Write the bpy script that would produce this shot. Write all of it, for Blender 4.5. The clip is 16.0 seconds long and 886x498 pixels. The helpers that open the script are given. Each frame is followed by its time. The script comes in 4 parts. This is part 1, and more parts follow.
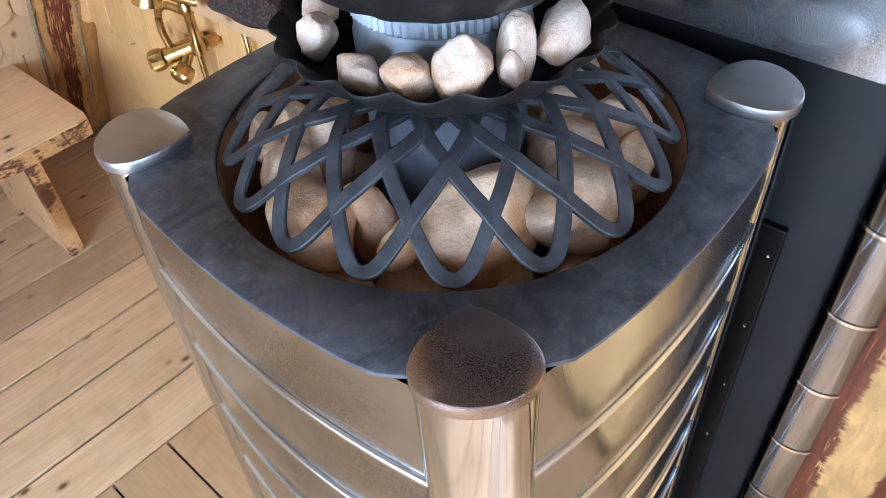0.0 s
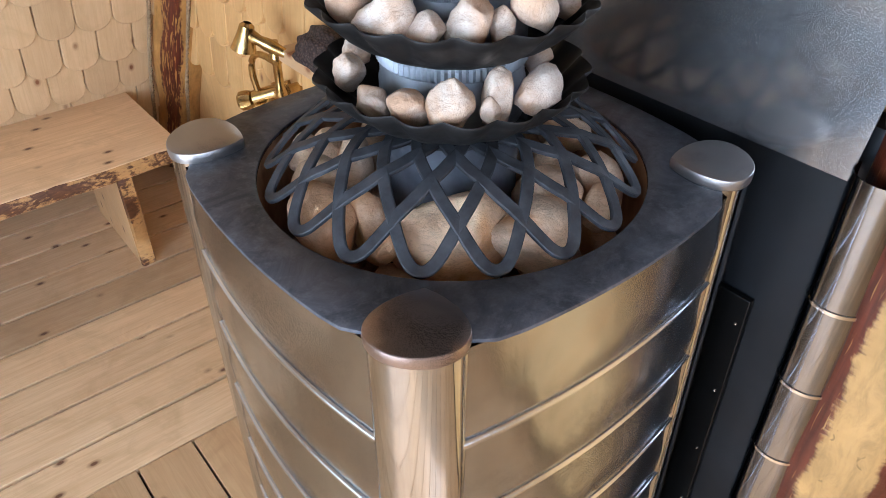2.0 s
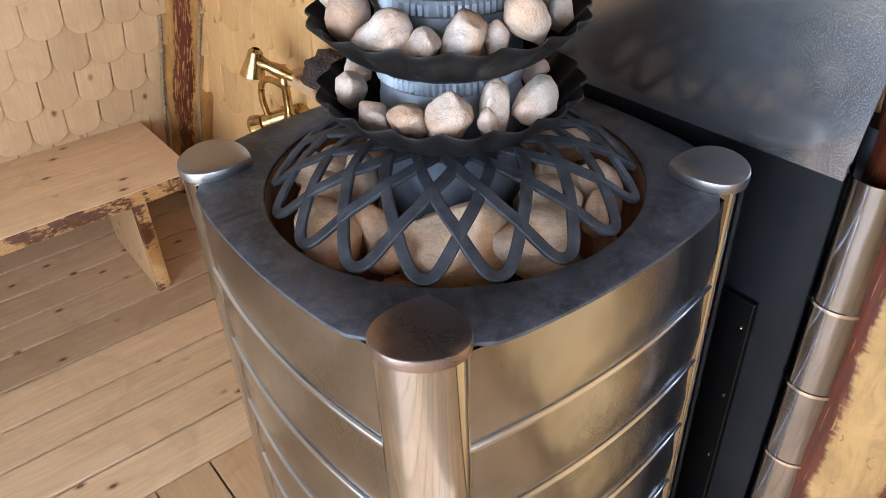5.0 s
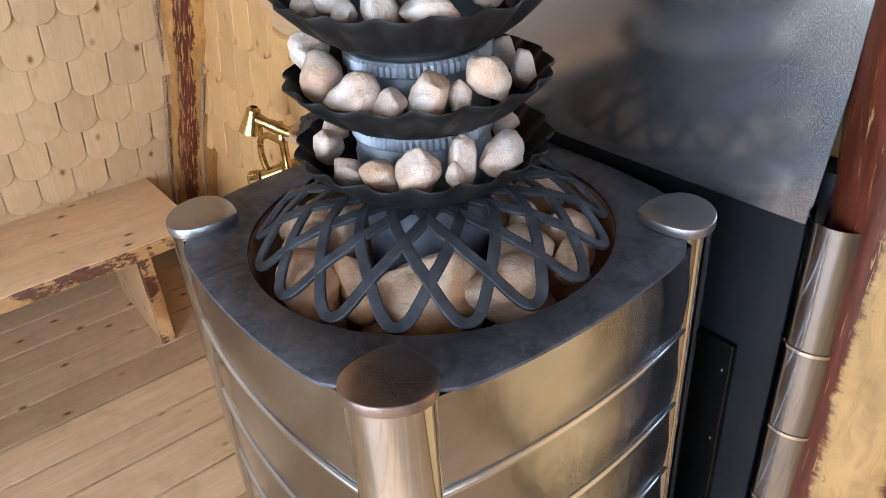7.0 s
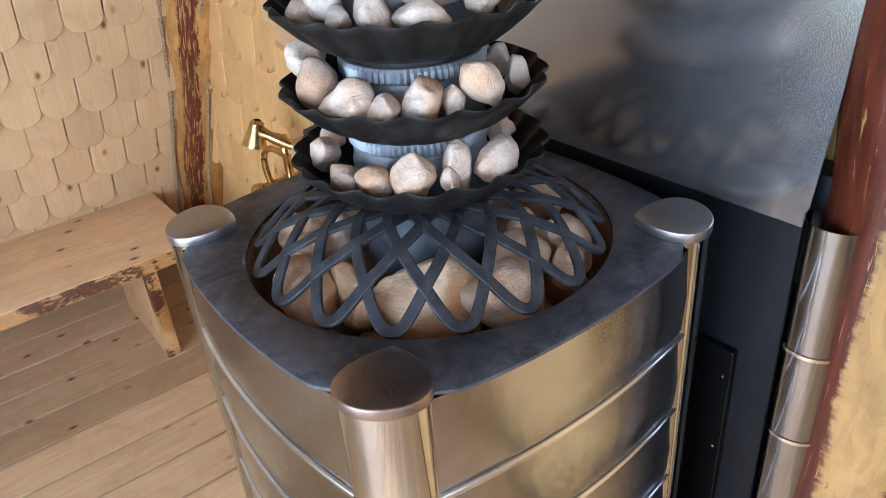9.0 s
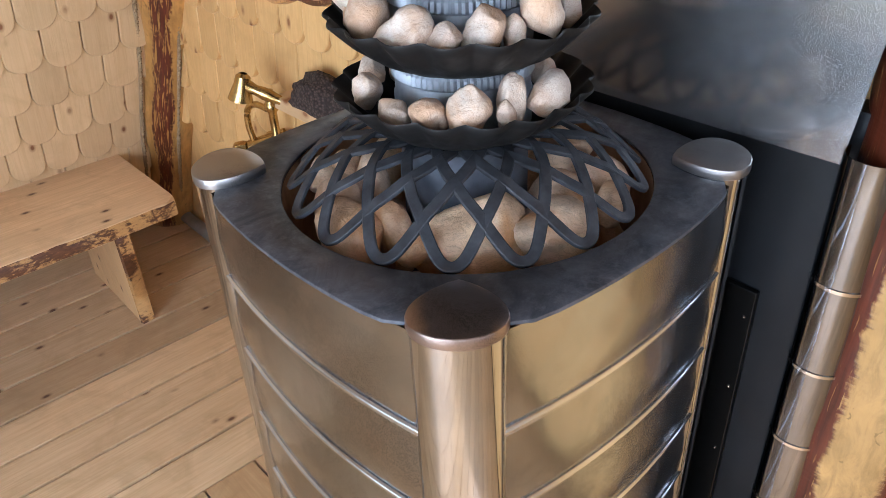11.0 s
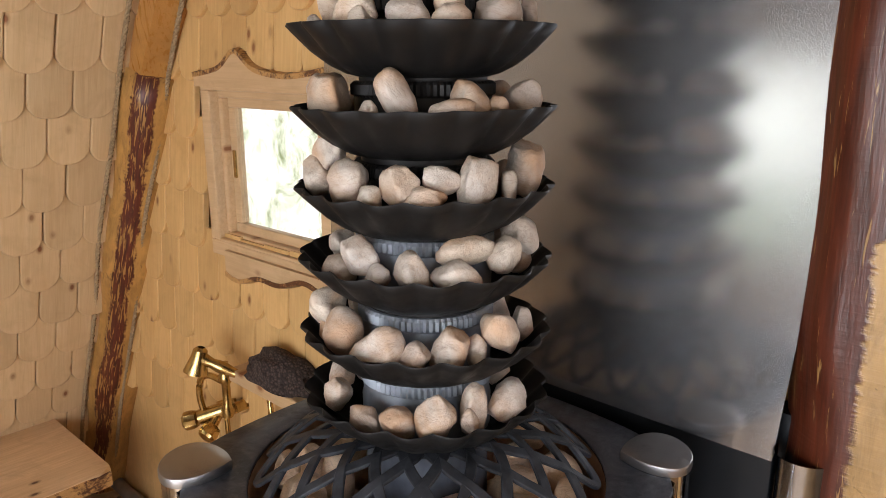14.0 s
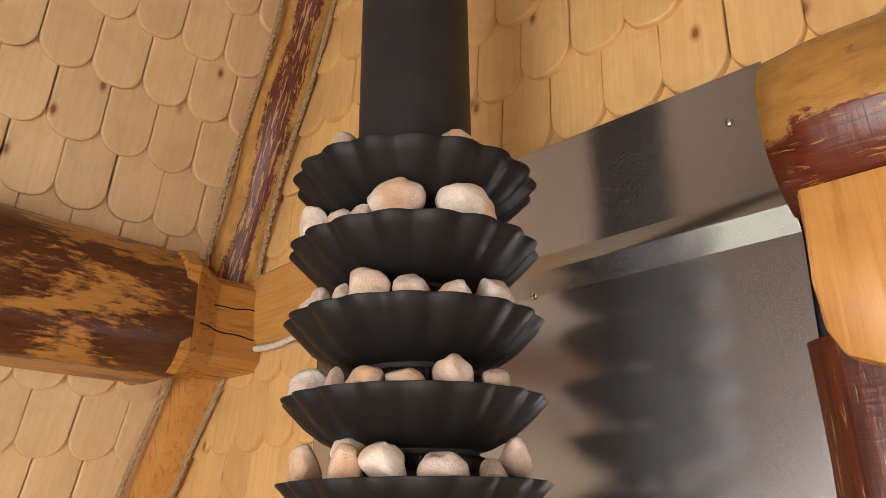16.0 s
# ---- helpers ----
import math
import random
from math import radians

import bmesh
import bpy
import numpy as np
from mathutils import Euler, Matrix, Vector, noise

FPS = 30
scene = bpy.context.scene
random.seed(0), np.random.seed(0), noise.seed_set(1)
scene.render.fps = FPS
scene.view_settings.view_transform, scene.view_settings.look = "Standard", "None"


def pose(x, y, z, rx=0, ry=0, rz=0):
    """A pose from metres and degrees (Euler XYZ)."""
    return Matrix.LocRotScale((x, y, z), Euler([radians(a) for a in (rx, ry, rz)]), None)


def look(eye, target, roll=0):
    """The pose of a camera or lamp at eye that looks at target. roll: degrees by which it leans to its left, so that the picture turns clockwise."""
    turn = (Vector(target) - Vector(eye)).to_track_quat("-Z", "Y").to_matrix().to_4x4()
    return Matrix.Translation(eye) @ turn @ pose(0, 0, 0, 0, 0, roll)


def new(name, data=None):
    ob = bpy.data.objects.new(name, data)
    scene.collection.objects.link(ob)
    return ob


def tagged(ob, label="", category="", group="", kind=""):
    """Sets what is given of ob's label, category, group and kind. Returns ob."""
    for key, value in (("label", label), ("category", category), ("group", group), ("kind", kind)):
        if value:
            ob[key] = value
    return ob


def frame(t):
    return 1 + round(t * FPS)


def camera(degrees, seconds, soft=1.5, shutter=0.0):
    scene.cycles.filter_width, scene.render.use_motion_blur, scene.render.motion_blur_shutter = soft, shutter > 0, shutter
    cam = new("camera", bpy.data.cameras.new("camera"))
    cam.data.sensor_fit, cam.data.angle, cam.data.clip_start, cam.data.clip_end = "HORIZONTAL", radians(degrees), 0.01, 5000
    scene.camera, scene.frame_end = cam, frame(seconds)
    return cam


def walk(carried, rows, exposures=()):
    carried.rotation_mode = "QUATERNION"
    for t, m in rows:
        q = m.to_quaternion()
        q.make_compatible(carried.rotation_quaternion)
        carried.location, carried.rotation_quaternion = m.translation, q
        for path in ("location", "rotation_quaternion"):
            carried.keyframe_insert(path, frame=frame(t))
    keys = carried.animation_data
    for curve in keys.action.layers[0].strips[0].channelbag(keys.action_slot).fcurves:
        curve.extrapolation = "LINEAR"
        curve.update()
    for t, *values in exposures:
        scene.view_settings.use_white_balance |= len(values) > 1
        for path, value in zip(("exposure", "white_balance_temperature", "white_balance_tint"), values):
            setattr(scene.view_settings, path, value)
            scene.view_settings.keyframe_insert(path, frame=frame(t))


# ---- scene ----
cam = camera(61.3, 16.0, soft=0.85)
PATH = [
    (0, (-0.02, -0.695, 1.607), (-0.013, 0.755, 0.23), -4.2),
    (0.5, (0.018, -0.773, 1.624), (0.065, 0.735, 0.311), 1.7),
    (1, (0.124, -0.81, 1.613), (0.113, 0.745, 0.355), 4.6),
    (1.5, (0.129, -0.836, 1.613), (-0.017, 0.707, 0.349), 1.4),
    (2, (0.082, -0.862, 1.64), (-0.091, 0.727, 0.437), -0.2),
    (2.5, (0.08, -0.859, 1.638), (-0.103, 0.739, 0.45), -0.9),
    (3, (0.102, -0.861, 1.638), (-0.088, 0.741, 0.457), -1.5),
    (3.5, (0.094, -0.869, 1.639), (-0.106, 0.742, 0.47), -1.8),
    (6, (0.11, -0.9, 1.642), (-0.121, 0.732, 0.51), -3.2),
    (6.5, (0.123, -0.907, 1.659), (-0.121, 0.761, 0.583), -3.6),
    (7, (0.15, -0.906, 1.657), (-0.102, 0.779, 0.61), -4.1),
    (7.5, (0.162, -0.901, 1.644), (-0.097, 0.79, 0.607), -4.7),
    (8, (0.161, -0.916, 1.656), (-0.101, 0.781, 0.629), -4.8),
    (8.5, (0.163, -0.921, 1.657), (-0.103, 0.784, 0.647), -4.9),
    (9, (0.166, -0.914, 1.646), (-0.109, 0.791, 0.637), -4.8),
    (9.5, (0.164, -0.892, 1.628), (-0.12, 0.81, 0.617), -3.9),
    (10, (0.125, -0.914, 1.631), (-0.139, 0.785, 0.61), -3.7),
    (10.2, (0.099, -0.911, 1.608), (-0.139, 0.756, 0.529), -3.6),
    (12.3, (0.014, -0.993, 1.642), (0.018, 0.732, 0.63), -2.3),
    (12.5, (0.014, -0.987, 1.654), (0.029, 0.779, 0.715), -2.1),
    (13, (0.002, -0.978, 1.671), (0.028, 0.846, 0.851), -1.2),
    (13.5, (-0.009, -0.983, 1.699), (0.028, 0.915, 1.069), -0.6),
    (14, (0.0, -0.98, 1.713), (0.048, 0.958, 1.221), -0.3),
    (14.5, (-0.009, -0.978, 1.72), (0.05, 1.002, 1.441), -0.0),
    (15, (-0.012, -0.972, 1.768), (0.051, 1.021, 1.931), 0.1),
    (15.5, (-0.009, -0.971, 1.802), (0.067, 0.939, 2.39), 0.1),
    (16, (-0.005, -0.969, 1.805), (0.08, 0.905, 2.499), -0.7),
]
walk(cam, [(t, look(eye, target, roll)) for t, eye, target, roll in PATH],
     exposures=[(0, 1.04, 5150, 11), (1.5, 0.86, 5400, 13), (3.5, 0.71, 5600, 14), (10, 0.70, 5400, 13), (12.5, 0.40, 6200, 17), (14.5, 0.08, 7400, 21), (15.2, 0.06, 8400, 27), (16, 0.49, 7600, 25)])

# The hut's walls stand at 45 degrees to the world's axes: everything is
# built in the room's own axes (u, v, z) and turned by ROOM.
ROOM = pose(0, 0, 0, 0, 0, 45)
UP = Vector((0, 0, 1))

# ---- light ----
world = bpy.data.worlds.new("sky")
scene.world = world
world.use_nodes = True
wn = world.node_tree
sky = wn.nodes.new("ShaderNodeTexSky")
sky.sky_type = 'NISHITA'
sky.sun_disc = False
sky.sun_elevation = radians(48)
sky.sun_rotation = radians(140)
wn.nodes["Background"].inputs["Strength"].default_value = 0.12
wn.links.new(sky.outputs[0], wn.nodes["Background"].inputs["Color"])
sun = new("sun", bpy.data.lights.new("sun", 'SUN'))
sun.data.energy, sun.data.angle, sun.data.color = 2.5, radians(0.6), (1.0, 0.94, 0.85)
sun.matrix_world = look((3, -4, 6), (0, 0, 0))


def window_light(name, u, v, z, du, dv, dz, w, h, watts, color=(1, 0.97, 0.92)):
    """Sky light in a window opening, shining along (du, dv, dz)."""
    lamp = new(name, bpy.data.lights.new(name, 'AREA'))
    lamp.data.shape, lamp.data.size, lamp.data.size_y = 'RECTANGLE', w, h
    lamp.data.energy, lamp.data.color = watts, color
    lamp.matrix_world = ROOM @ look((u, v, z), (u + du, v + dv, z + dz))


# Added main light in an assumed, unseen opening, outside the heat shield's reflection.
window_light("main_fill_light", -2.56, -0.80, 1.20, 1, 0, 0, 1.8, 2.0, 76, (0.86, 0.94, 1.0))
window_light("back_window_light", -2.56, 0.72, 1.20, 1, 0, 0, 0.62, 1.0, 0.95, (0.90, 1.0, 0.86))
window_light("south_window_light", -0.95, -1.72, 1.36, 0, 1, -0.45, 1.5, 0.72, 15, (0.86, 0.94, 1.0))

# ---- materials ----


class Mat:
    """A node material with short helpers."""

    def __init__(self, name, rough=0.5, metal=0.0):
        self.m = bpy.data.materials.new(name)
        self.m.use_nodes = True
        self.t = self.m.node_tree
        self.b = self.t.nodes["Principled BSDF"]
        self.b.inputs["Roughness"].default_value = rough
        self.b.inputs["Metallic"].default_value = metal
        self.co = self.t.nodes.new("ShaderNodeTexCoord").outputs["Object"]

    def n(self, kind, **kw):
        node = self.t.nodes.new(kind)
        for k, v in kw.items():
            node.inputs[k].default_value = v
        return node

    def l(self, a, b):
        self.t.links.new(a, b)

    def shifted(self):
        """Object coordinates moved by a random amount for every object."""
        info = self.n("ShaderNodeObjectInfo")
        mul = self.n("ShaderNodeVectorMath")
        mul.operation = 'MULTIPLY_ADD'
        comb = self.n("ShaderNodeCombineXYZ")
        for i in range(3):
            self.l(info.outputs["Random"], comb.inputs[i])
        self.l(comb.outputs[0], mul.inputs[0])
        mul.inputs[1].default_value = (37, 53, 71)
        self.l(self.co, mul.inputs[2])
        self.co = mul.outputs[0]
        return info.outputs["Random"]

    def noise(self, scale, detail=4, stretch=(1, 1, 1), dist=0.0, rough=0.55):
        mp = self.n("ShaderNodeMapping")
        mp.inputs["Scale"].default_value = stretch
        self.l(self.co, mp.inputs["Vector"])
        nz = self.n("ShaderNodeTexNoise", Scale=scale, Detail=detail, Roughness=rough, Distortion=dist)
        self.l(mp.outputs[0], nz.inputs["Vector"])
        return nz.outputs["Fac"]

    def voronoi(self, scale, stretch=(1, 1, 1), out="Distance"):
        mp = self.n("ShaderNodeMapping")
        mp.inputs["Scale"].default_value = stretch
        self.l(self.co, mp.inputs["Vector"])
        vz = self.n("ShaderNodeTexVoronoi", Scale=scale)
        self.l(mp.outputs[0], vz.inputs["Vector"])
        return vz.outputs[out]

    def ramp(self, fac, stops):
        r = self.n("ShaderNodeValToRGB")
        self.l(fac, r.inputs[0])
        el = r.color_ramp.elements
        while len(el) < len(stops):
            el.new(0.5)
        for e, (p, c) in zip(el, stops):
            e.position = p
            e.color = (*c, 1) if isinstance(c, tuple) else (c, c, c, 1)
        return r.outputs[0]

    def mix(self, fac, a, b, mode='MIX'):
        x = self.n("ShaderNodeMix")
        x.data_type, x.blend_type = 'RGBA', mode
        for sock, val in ((x.inputs[0], fac), (x.inputs[6], a), (x.inputs[7], b)):
            if isinstance(val, tuple):
                sock.default_value = (*val, 1)
            elif isinstance(val, (int, float)):
                sock.default_value = val
            else:
                self.l(val, sock)
        return x.outputs[2]

    def color(self, out):
        if isinstance(out, tuple):
            self.b.inputs["Base Color"].default_value = (*out, 1)
        else:
            self.l(out, self.b.inputs["Base Color"])
        return self

    def rough(self, out):
        self.l(out, self.b.inputs["Roughness"])
        return self

    def bump(self, height, strength=0.3, dist=0.002):
        prev = self.b.inputs["Normal"].links
        bm_ = self.n("ShaderNodeBump", Strength=strength, Distance=dist)
        if prev:
            self.l(prev[0].from_socket, bm_.inputs["Normal"])
        self.l(height, bm_.inputs["Height"])
        self.l(bm_.outputs[0], self.b.inputs["Normal"])
        return self


def wood(name, light, dark, knot, along, rough=0.5, gloss_var=0.1, vary=0.25, knots=True, grain=1.0, flat="z"):
    """Pine: grain along one axis, year rings, knots and a tone of its own for every piece."""
    m = Mat(name, rough)
    rnd = m.shifted()
    s = [14, 14, 14]
    s["xyz".index(along)] = 0.9
    g = m.noise(6 * grain, 5, tuple(s), 0.6)
    big = m.noise(3.2, 3, tuple(0.35 if "xyz"[i] == along else 2.0 for i in range(3)), 0.8)
    col = m.ramp(g, [(0.18, dark), (0.62, light)])
    ring = m.noise(9 * grain, 2, tuple(0.22 if "xyz"[i] == along else 5.0 for i in range(3)), 1.2)
    col = m.mix(m.ramp(ring, [(0.45, 0.0), (0.50, 0.20), (0.55, 0.0)]), col, tuple(0.75 * a for a in dark))
    col = m.mix(m.ramp(big, [(0.35, 0.0), (0.75, 0.50)]), col, tuple(0.82 * a + 0.18 * b for a, b in zip(dark, knot)))
    blot = m.noise(8, 5, dist=0.7, rough=0.62)
    col = m.mix(m.ramp(blot, [(0.48, 0.0), (0.72, 0.55)]), col, tuple(0.78 * a for a in dark))
    if knots:
        ks = tuple(0.0 if "xyz"[i] == flat else 5.0 if "xyz"[i] == along else 8.5 for i in range(3))
        sep = m.n("ShaderNodeSeparateXYZ")
        m.l(m.co, sep.inputs[0])
        cmb = m.n("ShaderNodeCombineXYZ")
        free = [i for i in range(3) if "xyz"[i] != flat]
        for slot, i in enumerate(free):
            mu = m.n("ShaderNodeMath")
            mu.operation = 'MULTIPLY'
            m.l(sep.outputs[i], mu.inputs[0])
            mu.inputs[1].default_value = ks[i]
            m.l(mu.outputs[0], cmb.inputs[slot])
        vz = m.n("ShaderNodeTexVoronoi", Scale=1.0)
        vz.voronoi_dimensions = '2D'
        m.l(cmb.outputs[0], vz.inputs["Vector"])
        k = vz.outputs["Distance"]
        thin = m.noise(2.9, 1)
        kf = m.ramp(k, [(0.035, 1.0), (0.06, 0.5), (0.11, 0.0)])
        kf = m.mix(1.0, kf, m.ramp(thin, [(0.49, 0.0), (0.56, 1.0)]), 'MULTIPLY')
        col = m.mix(kf, col, knot)
    tone = m.ramp(rnd, [(0.0, 1.0 - vary), (0.5, 1.0), (1.0, 1.0 - vary * 0.45)])
    m.color(m.mix(1.0, col, tone, 'MULTIPLY'))
    m.rough(m.ramp(g, [(0.2, rough - gloss_var), (0.8, rough + gloss_var)]))
    m.bump(g, 0.35, 0.002)
    return m.m


M = {}
M["shingle"] = wood("shingle pine", (0.70, 0.500, 0.285), (0.62, 0.415, 0.215), (0.22, 0.085, 0.03), "z", 0.55, vary=0.16, flat="y")
# Gable shingles: yellower and glossier pine than the side wall's.
M["shingle_honey"] = wood("honey shingle pine", (0.74, 0.475, 0.205), (0.63, 0.37, 0.135), (0.24, 0.085, 0.02), "z", 0.42, vary=0.18, flat="y")
M["floor"] = wood("floor pine", (0.78, 0.555, 0.335), (0.63, 0.405, 0.21), (0.13, 0.05, 0.02), "x", 0.42, vary=0.32)
M["floor_cross"] = wood("cross board pine", (0.62, 0.41, 0.22), (0.48, 0.29, 0.135), (0.13, 0.05, 0.02), "y", 0.42, vary=0.2)
M["bench"] = wood("bench pine", (0.82, 0.58, 0.35), (0.64, 0.415, 0.22), (0.12, 0.05, 0.02), "x", 0.45, vary=0.1)
M["leg_wood"] = wood("bench leg pine", (0.66, 0.43, 0.22), (0.52, 0.31, 0.14), (0.15, 0.06, 0.02), "z", 0.45, vary=0.1, flat="x")
M["casing"] = wood("window casing pine", (0.66, 0.46, 0.27), (0.55, 0.36, 0.19), (0.24, 0.09, 0.03), "y", 0.4, vary=0.1, flat="x")
M["plain_wood"] = wood("plain pine boarding", (0.54, 0.455, 0.36), (0.43, 0.345, 0.255), (0.2, 0.08, 0.03), "x", 0.5, vary=0.2)
# Near-black so the plank gaps show as shade; the darkness is in the colour.
M["subfloor"] = wood("subfloor boards with gap shade", (0.07, 0.045, 0.025), (0.04, 0.025, 0.014), (0.02, 0.01, 0.006), "y", 0.8)
M["hewn"] = wood("hewn ochre pine", (0.58, 0.29, 0.08), (0.44, 0.185, 0.045), (0.16, 0.05, 0.015), "z", 0.3, vary=0.1)


def barked(name, along, amount, red=(0.13, 0.030, 0.014), ochre=(0.50, 0.24, 0.06), rough=0.28, patch=0.55, hair=1.2):
    """Varnished log, half peeled: red-brown bast in torn patches over ochre wood; patch, hair: how short they are along the log."""
    m = Mat(name, rough)
    st = tuple(patch if "xyz"[i] == along else 2.6 for i in range(3))
    fine = tuple(hair if "xyz"[i] == along else 14 for i in range(3))
    big = m.noise(3.0, 6, st, 0.5, 0.65)
    g = m.noise(8, 4, fine, 0.4)
    edge = m.mix(0.22, big, g)
    f = m.ramp(edge, [(amount - 0.03, 1.0), (amount + 0.03, 0.0)])
    yel = m.ramp(g, [(0.25, tuple(0.7 * c for c in ochre)), (0.65, ochre)])
    dk = m.ramp(g, [(0.3, tuple(0.45 * c for c in red)), (0.7, red)])
    m.color(m.mix(f, yel, dk))
    m.bump(f, 0.5, 0.002)
    m.bump(g, 0.3, 0.002)
    return m.m


def strip_bark(name, axis, along, lo, hi, torn=0.08, red=(0.14, 0.028, 0.013), ochre=(0.52, 0.26, 0.075), inside=True, rough=0.28, teeth=0.5, rise=None, flecks=0.60):
    """Log whose red bast is left in a torn strip between lo and hi across the log (or outside of it)."""
    m = Mat(name, rough)
    sep = m.n("ShaderNodeSeparateXYZ")
    m.l(m.co, sep.inputs[0])
    pos = sep.outputs["xyz".index(axis)]
    if rise:
        up_ = m.n("ShaderNodeMapRange")
        m.l(sep.outputs[2], up_.inputs["Value"])
        for key, val in zip(("From Min", "From Max", "To Min", "To Max"), rise):
            up_.inputs[key].default_value = val
        add = m.n("ShaderNodeMath")
        m.l(up_.outputs[0], add.inputs[0])
        m.l(pos, add.inputs[1])
        pos = add.outputs[0]
    st = tuple(0.7 if "xyz"[i] == along else 3.0 for i in range(3))
    fine = tuple(1.2 if "xyz"[i] == along else 14 for i in range(3))
    big = m.noise(4.5, 7, st, 0.6, 0.7)
    tooth = m.noise(16, 3, tuple(6.0 if "xyz"[i] == along else 0.6 for i in range(3)), 0.3)
    g = m.noise(8, 4, fine, 0.4)

    def madd(a, k, b):
        x = m.n("ShaderNodeMath")
        x.operation = 'MULTIPLY_ADD'
        m.l(a, x.inputs[0])
        x.inputs[1].default_value = k
        if isinstance(b, float):
            x.inputs[2].default_value = b
        else:
            m.l(b, x.inputs[2])
        return x.outputs[0]
    wob = madd(big, torn * 4, madd(tooth, torn * teeth, pos))
    shift = madd(wob, 1.0, -torn * (2.0 + teeth * 0.5))
    mr = m.n("ShaderNodeMapRange")
    m.l(shift, mr.inputs["Value"])
    mr.inputs["From Min"].default_value, mr.inputs["From Max"].default_value = -0.25, 0.25
    q = lambda v: min(0.99, max(0.01, (v + 0.25) / 0.5))
    a, b = (0.0, 1.0) if inside else (1.0, 0.0)
    f = m.ramp(mr.outputs[0], [(q(lo) - 0.006, a), (q(lo) + 0.006, b), (q(hi) - 0.006, b), (q(hi) + 0.006, a)])
    dirt = m.ramp(m.noise(6, 6, dist=0.5), [(0.38, 0.0), (0.70, 0.6)])
    mott = m.noise(13, 6, tuple(1.0 if "xyz"[i] == along else 3.0 for i in range(3)), 0.6, 0.68)
    yel = m.ramp(mott, [(0.30, tuple(0.55 * c for c in ochre)), (0.56, ochre), (0.75, tuple(1.12 * c for c in ochre))])
    pit = m.ramp(m.noise(38, 4, dist=1.0), [(0.66, 0.0), (0.71, 0.7)])
    yel = m.mix(pit, yel, tuple(0.30 * c for c in ochre))
    yel = m.mix(dirt, yel, tuple(0.45 * c for c in ochre))
    dk = m.ramp(g, [(0.3, tuple(0.35 * c for c in red)), (0.7, red)])
    fleck = m.ramp(m.noise(11, 5, fine, 0.8), [(flecks, 0.0), (flecks + 0.05, 0.85)])
    dk = m.mix(fleck, dk, tuple(0.8 * c for c in ochre))
    m.color(m.mix(f, yel, dk))
    m.bump(f, 0.6, 0.002)
    m.bump(g, 0.35, 0.002)
    m.bump(tooth, 0.2, 0.003)
    return m.m


M["bark"] = strip_bark("corner log bast", "x", "z", -0.036, 0.030, 0.022, ochre=(0.55, 0.29, 0.085), teeth=0.9, flecks=0.54, rough=0.42)
M["bark_post"] = strip_bark("post bast", "y", "z", -0.062, 0.012, 0.011, inside=False, red=(0.105, 0.024, 0.011), ochre=(0.40, 0.235, 0.085), teeth=1.6, rise=(1.49, 1.62, 0.0, 0.10), flecks=0.63)
M["bark_lintel"] = strip_bark("lintel bast", "z", "y", -0.25, -0.035, 0.04, ochre=(0.42, 0.21, 0.055))
M["bark_beam"] = barked("half peeled beam", "x", 0.53, (0.105, 0.033, 0.012), (0.40, 0.18, 0.042), 0.30, 1.1, 3.0)
M["bark_tie"] = barked("hewn tie beam", "y", 0.34, (0.13, 0.035, 0.012), (0.55, 0.28, 0.08), 0.3)
M["hewn_beam"] = wood("hewn ochre beam end", (0.50, 0.235, 0.06), (0.36, 0.15, 0.035), (0.12, 0.035, 0.012), "x", 0.3, vary=0.1, flat="y")
M["bark_edge"] = barked("bark edge", "x", 0.48, (0.15, 0.055, 0.02), (0.52, 0.28, 0.10), 0.5, 2.4, 6.0)


def steel(name, base, rough, hammer=0.0, hscale=700.0, tint=None, smear=0.0, grain=None, wave=0.10, streak=0.0):
    """Polished or heated sheet steel; grain: (scale, low, high, darkness) of leathery etched patches."""
    m = Mat(name, rough, 1.0)
    cloud = m.noise(7, 5, dist=0.6)
    col = m.ramp(cloud, [(0.3, tuple(0.82 * c for c in base)), (0.7, base)])
    if tint:
        heat = m.noise(3.1, 3, dist=0.4)
        col = m.mix(m.ramp(heat, [(0.50, 0.0), (0.72, 0.75)]), col, tint)
    fine = m.noise(hscale, 2)
    if grain:
        gs, lo, hi, dk, area_scale = grain
        area = m.ramp(m.noise(area_scale, 4, dist=0.5), [(lo, 0.0), (hi, 1.0)])
        cell = m.voronoi(gs)
        pit = m.mix(1.0, area, m.ramp(cell, [(0.25, 1.0), (0.60, 0.0)]), 'MULTIPLY')
        col = m.mix(pit, col, tuple(dk * c for c in base))
        m.bump(pit, 0.16, 0.001)
    m.color(col)
    patch = m.noise(5.5, 4, dist=0.8)
    m.rough(m.ramp(patch, [(0.35, rough), (0.7, rough + 0.07 + smear)]))
    if hammer:
        m.bump(fine, hammer, 0.0012)
    m.bump(m.noise(6, 2), wave, 0.006)
    if streak:
        m.bump(m.noise(7, 3, (1, 1, 0.18), 0.3), streak, 0.008)
    return m.m


M["mirror_steel"] = steel("polished steel", (0.54, 0.55, 0.57), 0.05, wave=0.06)
M["panel_steel"] = steel("stove panel steel", (0.44, 0.475, 0.525), 0.09, 0.10, 520, (0.40, 0.37, 0.36), grain=(470, 0.465, 0.61, 0.14, 4.2), streak=0.34)
M["guard_steel"] = steel("guard steel", (0.31, 0.32, 0.34), 0.06, wave=0.06, streak=0.16)
M["seam_steel"] = steel("rolled seam steel", (0.74, 0.77, 0.81), 0.20, wave=0.08)
M["trim_steel"] = steel("bright trim steel", (0.80, 0.77, 0.73), 0.12)
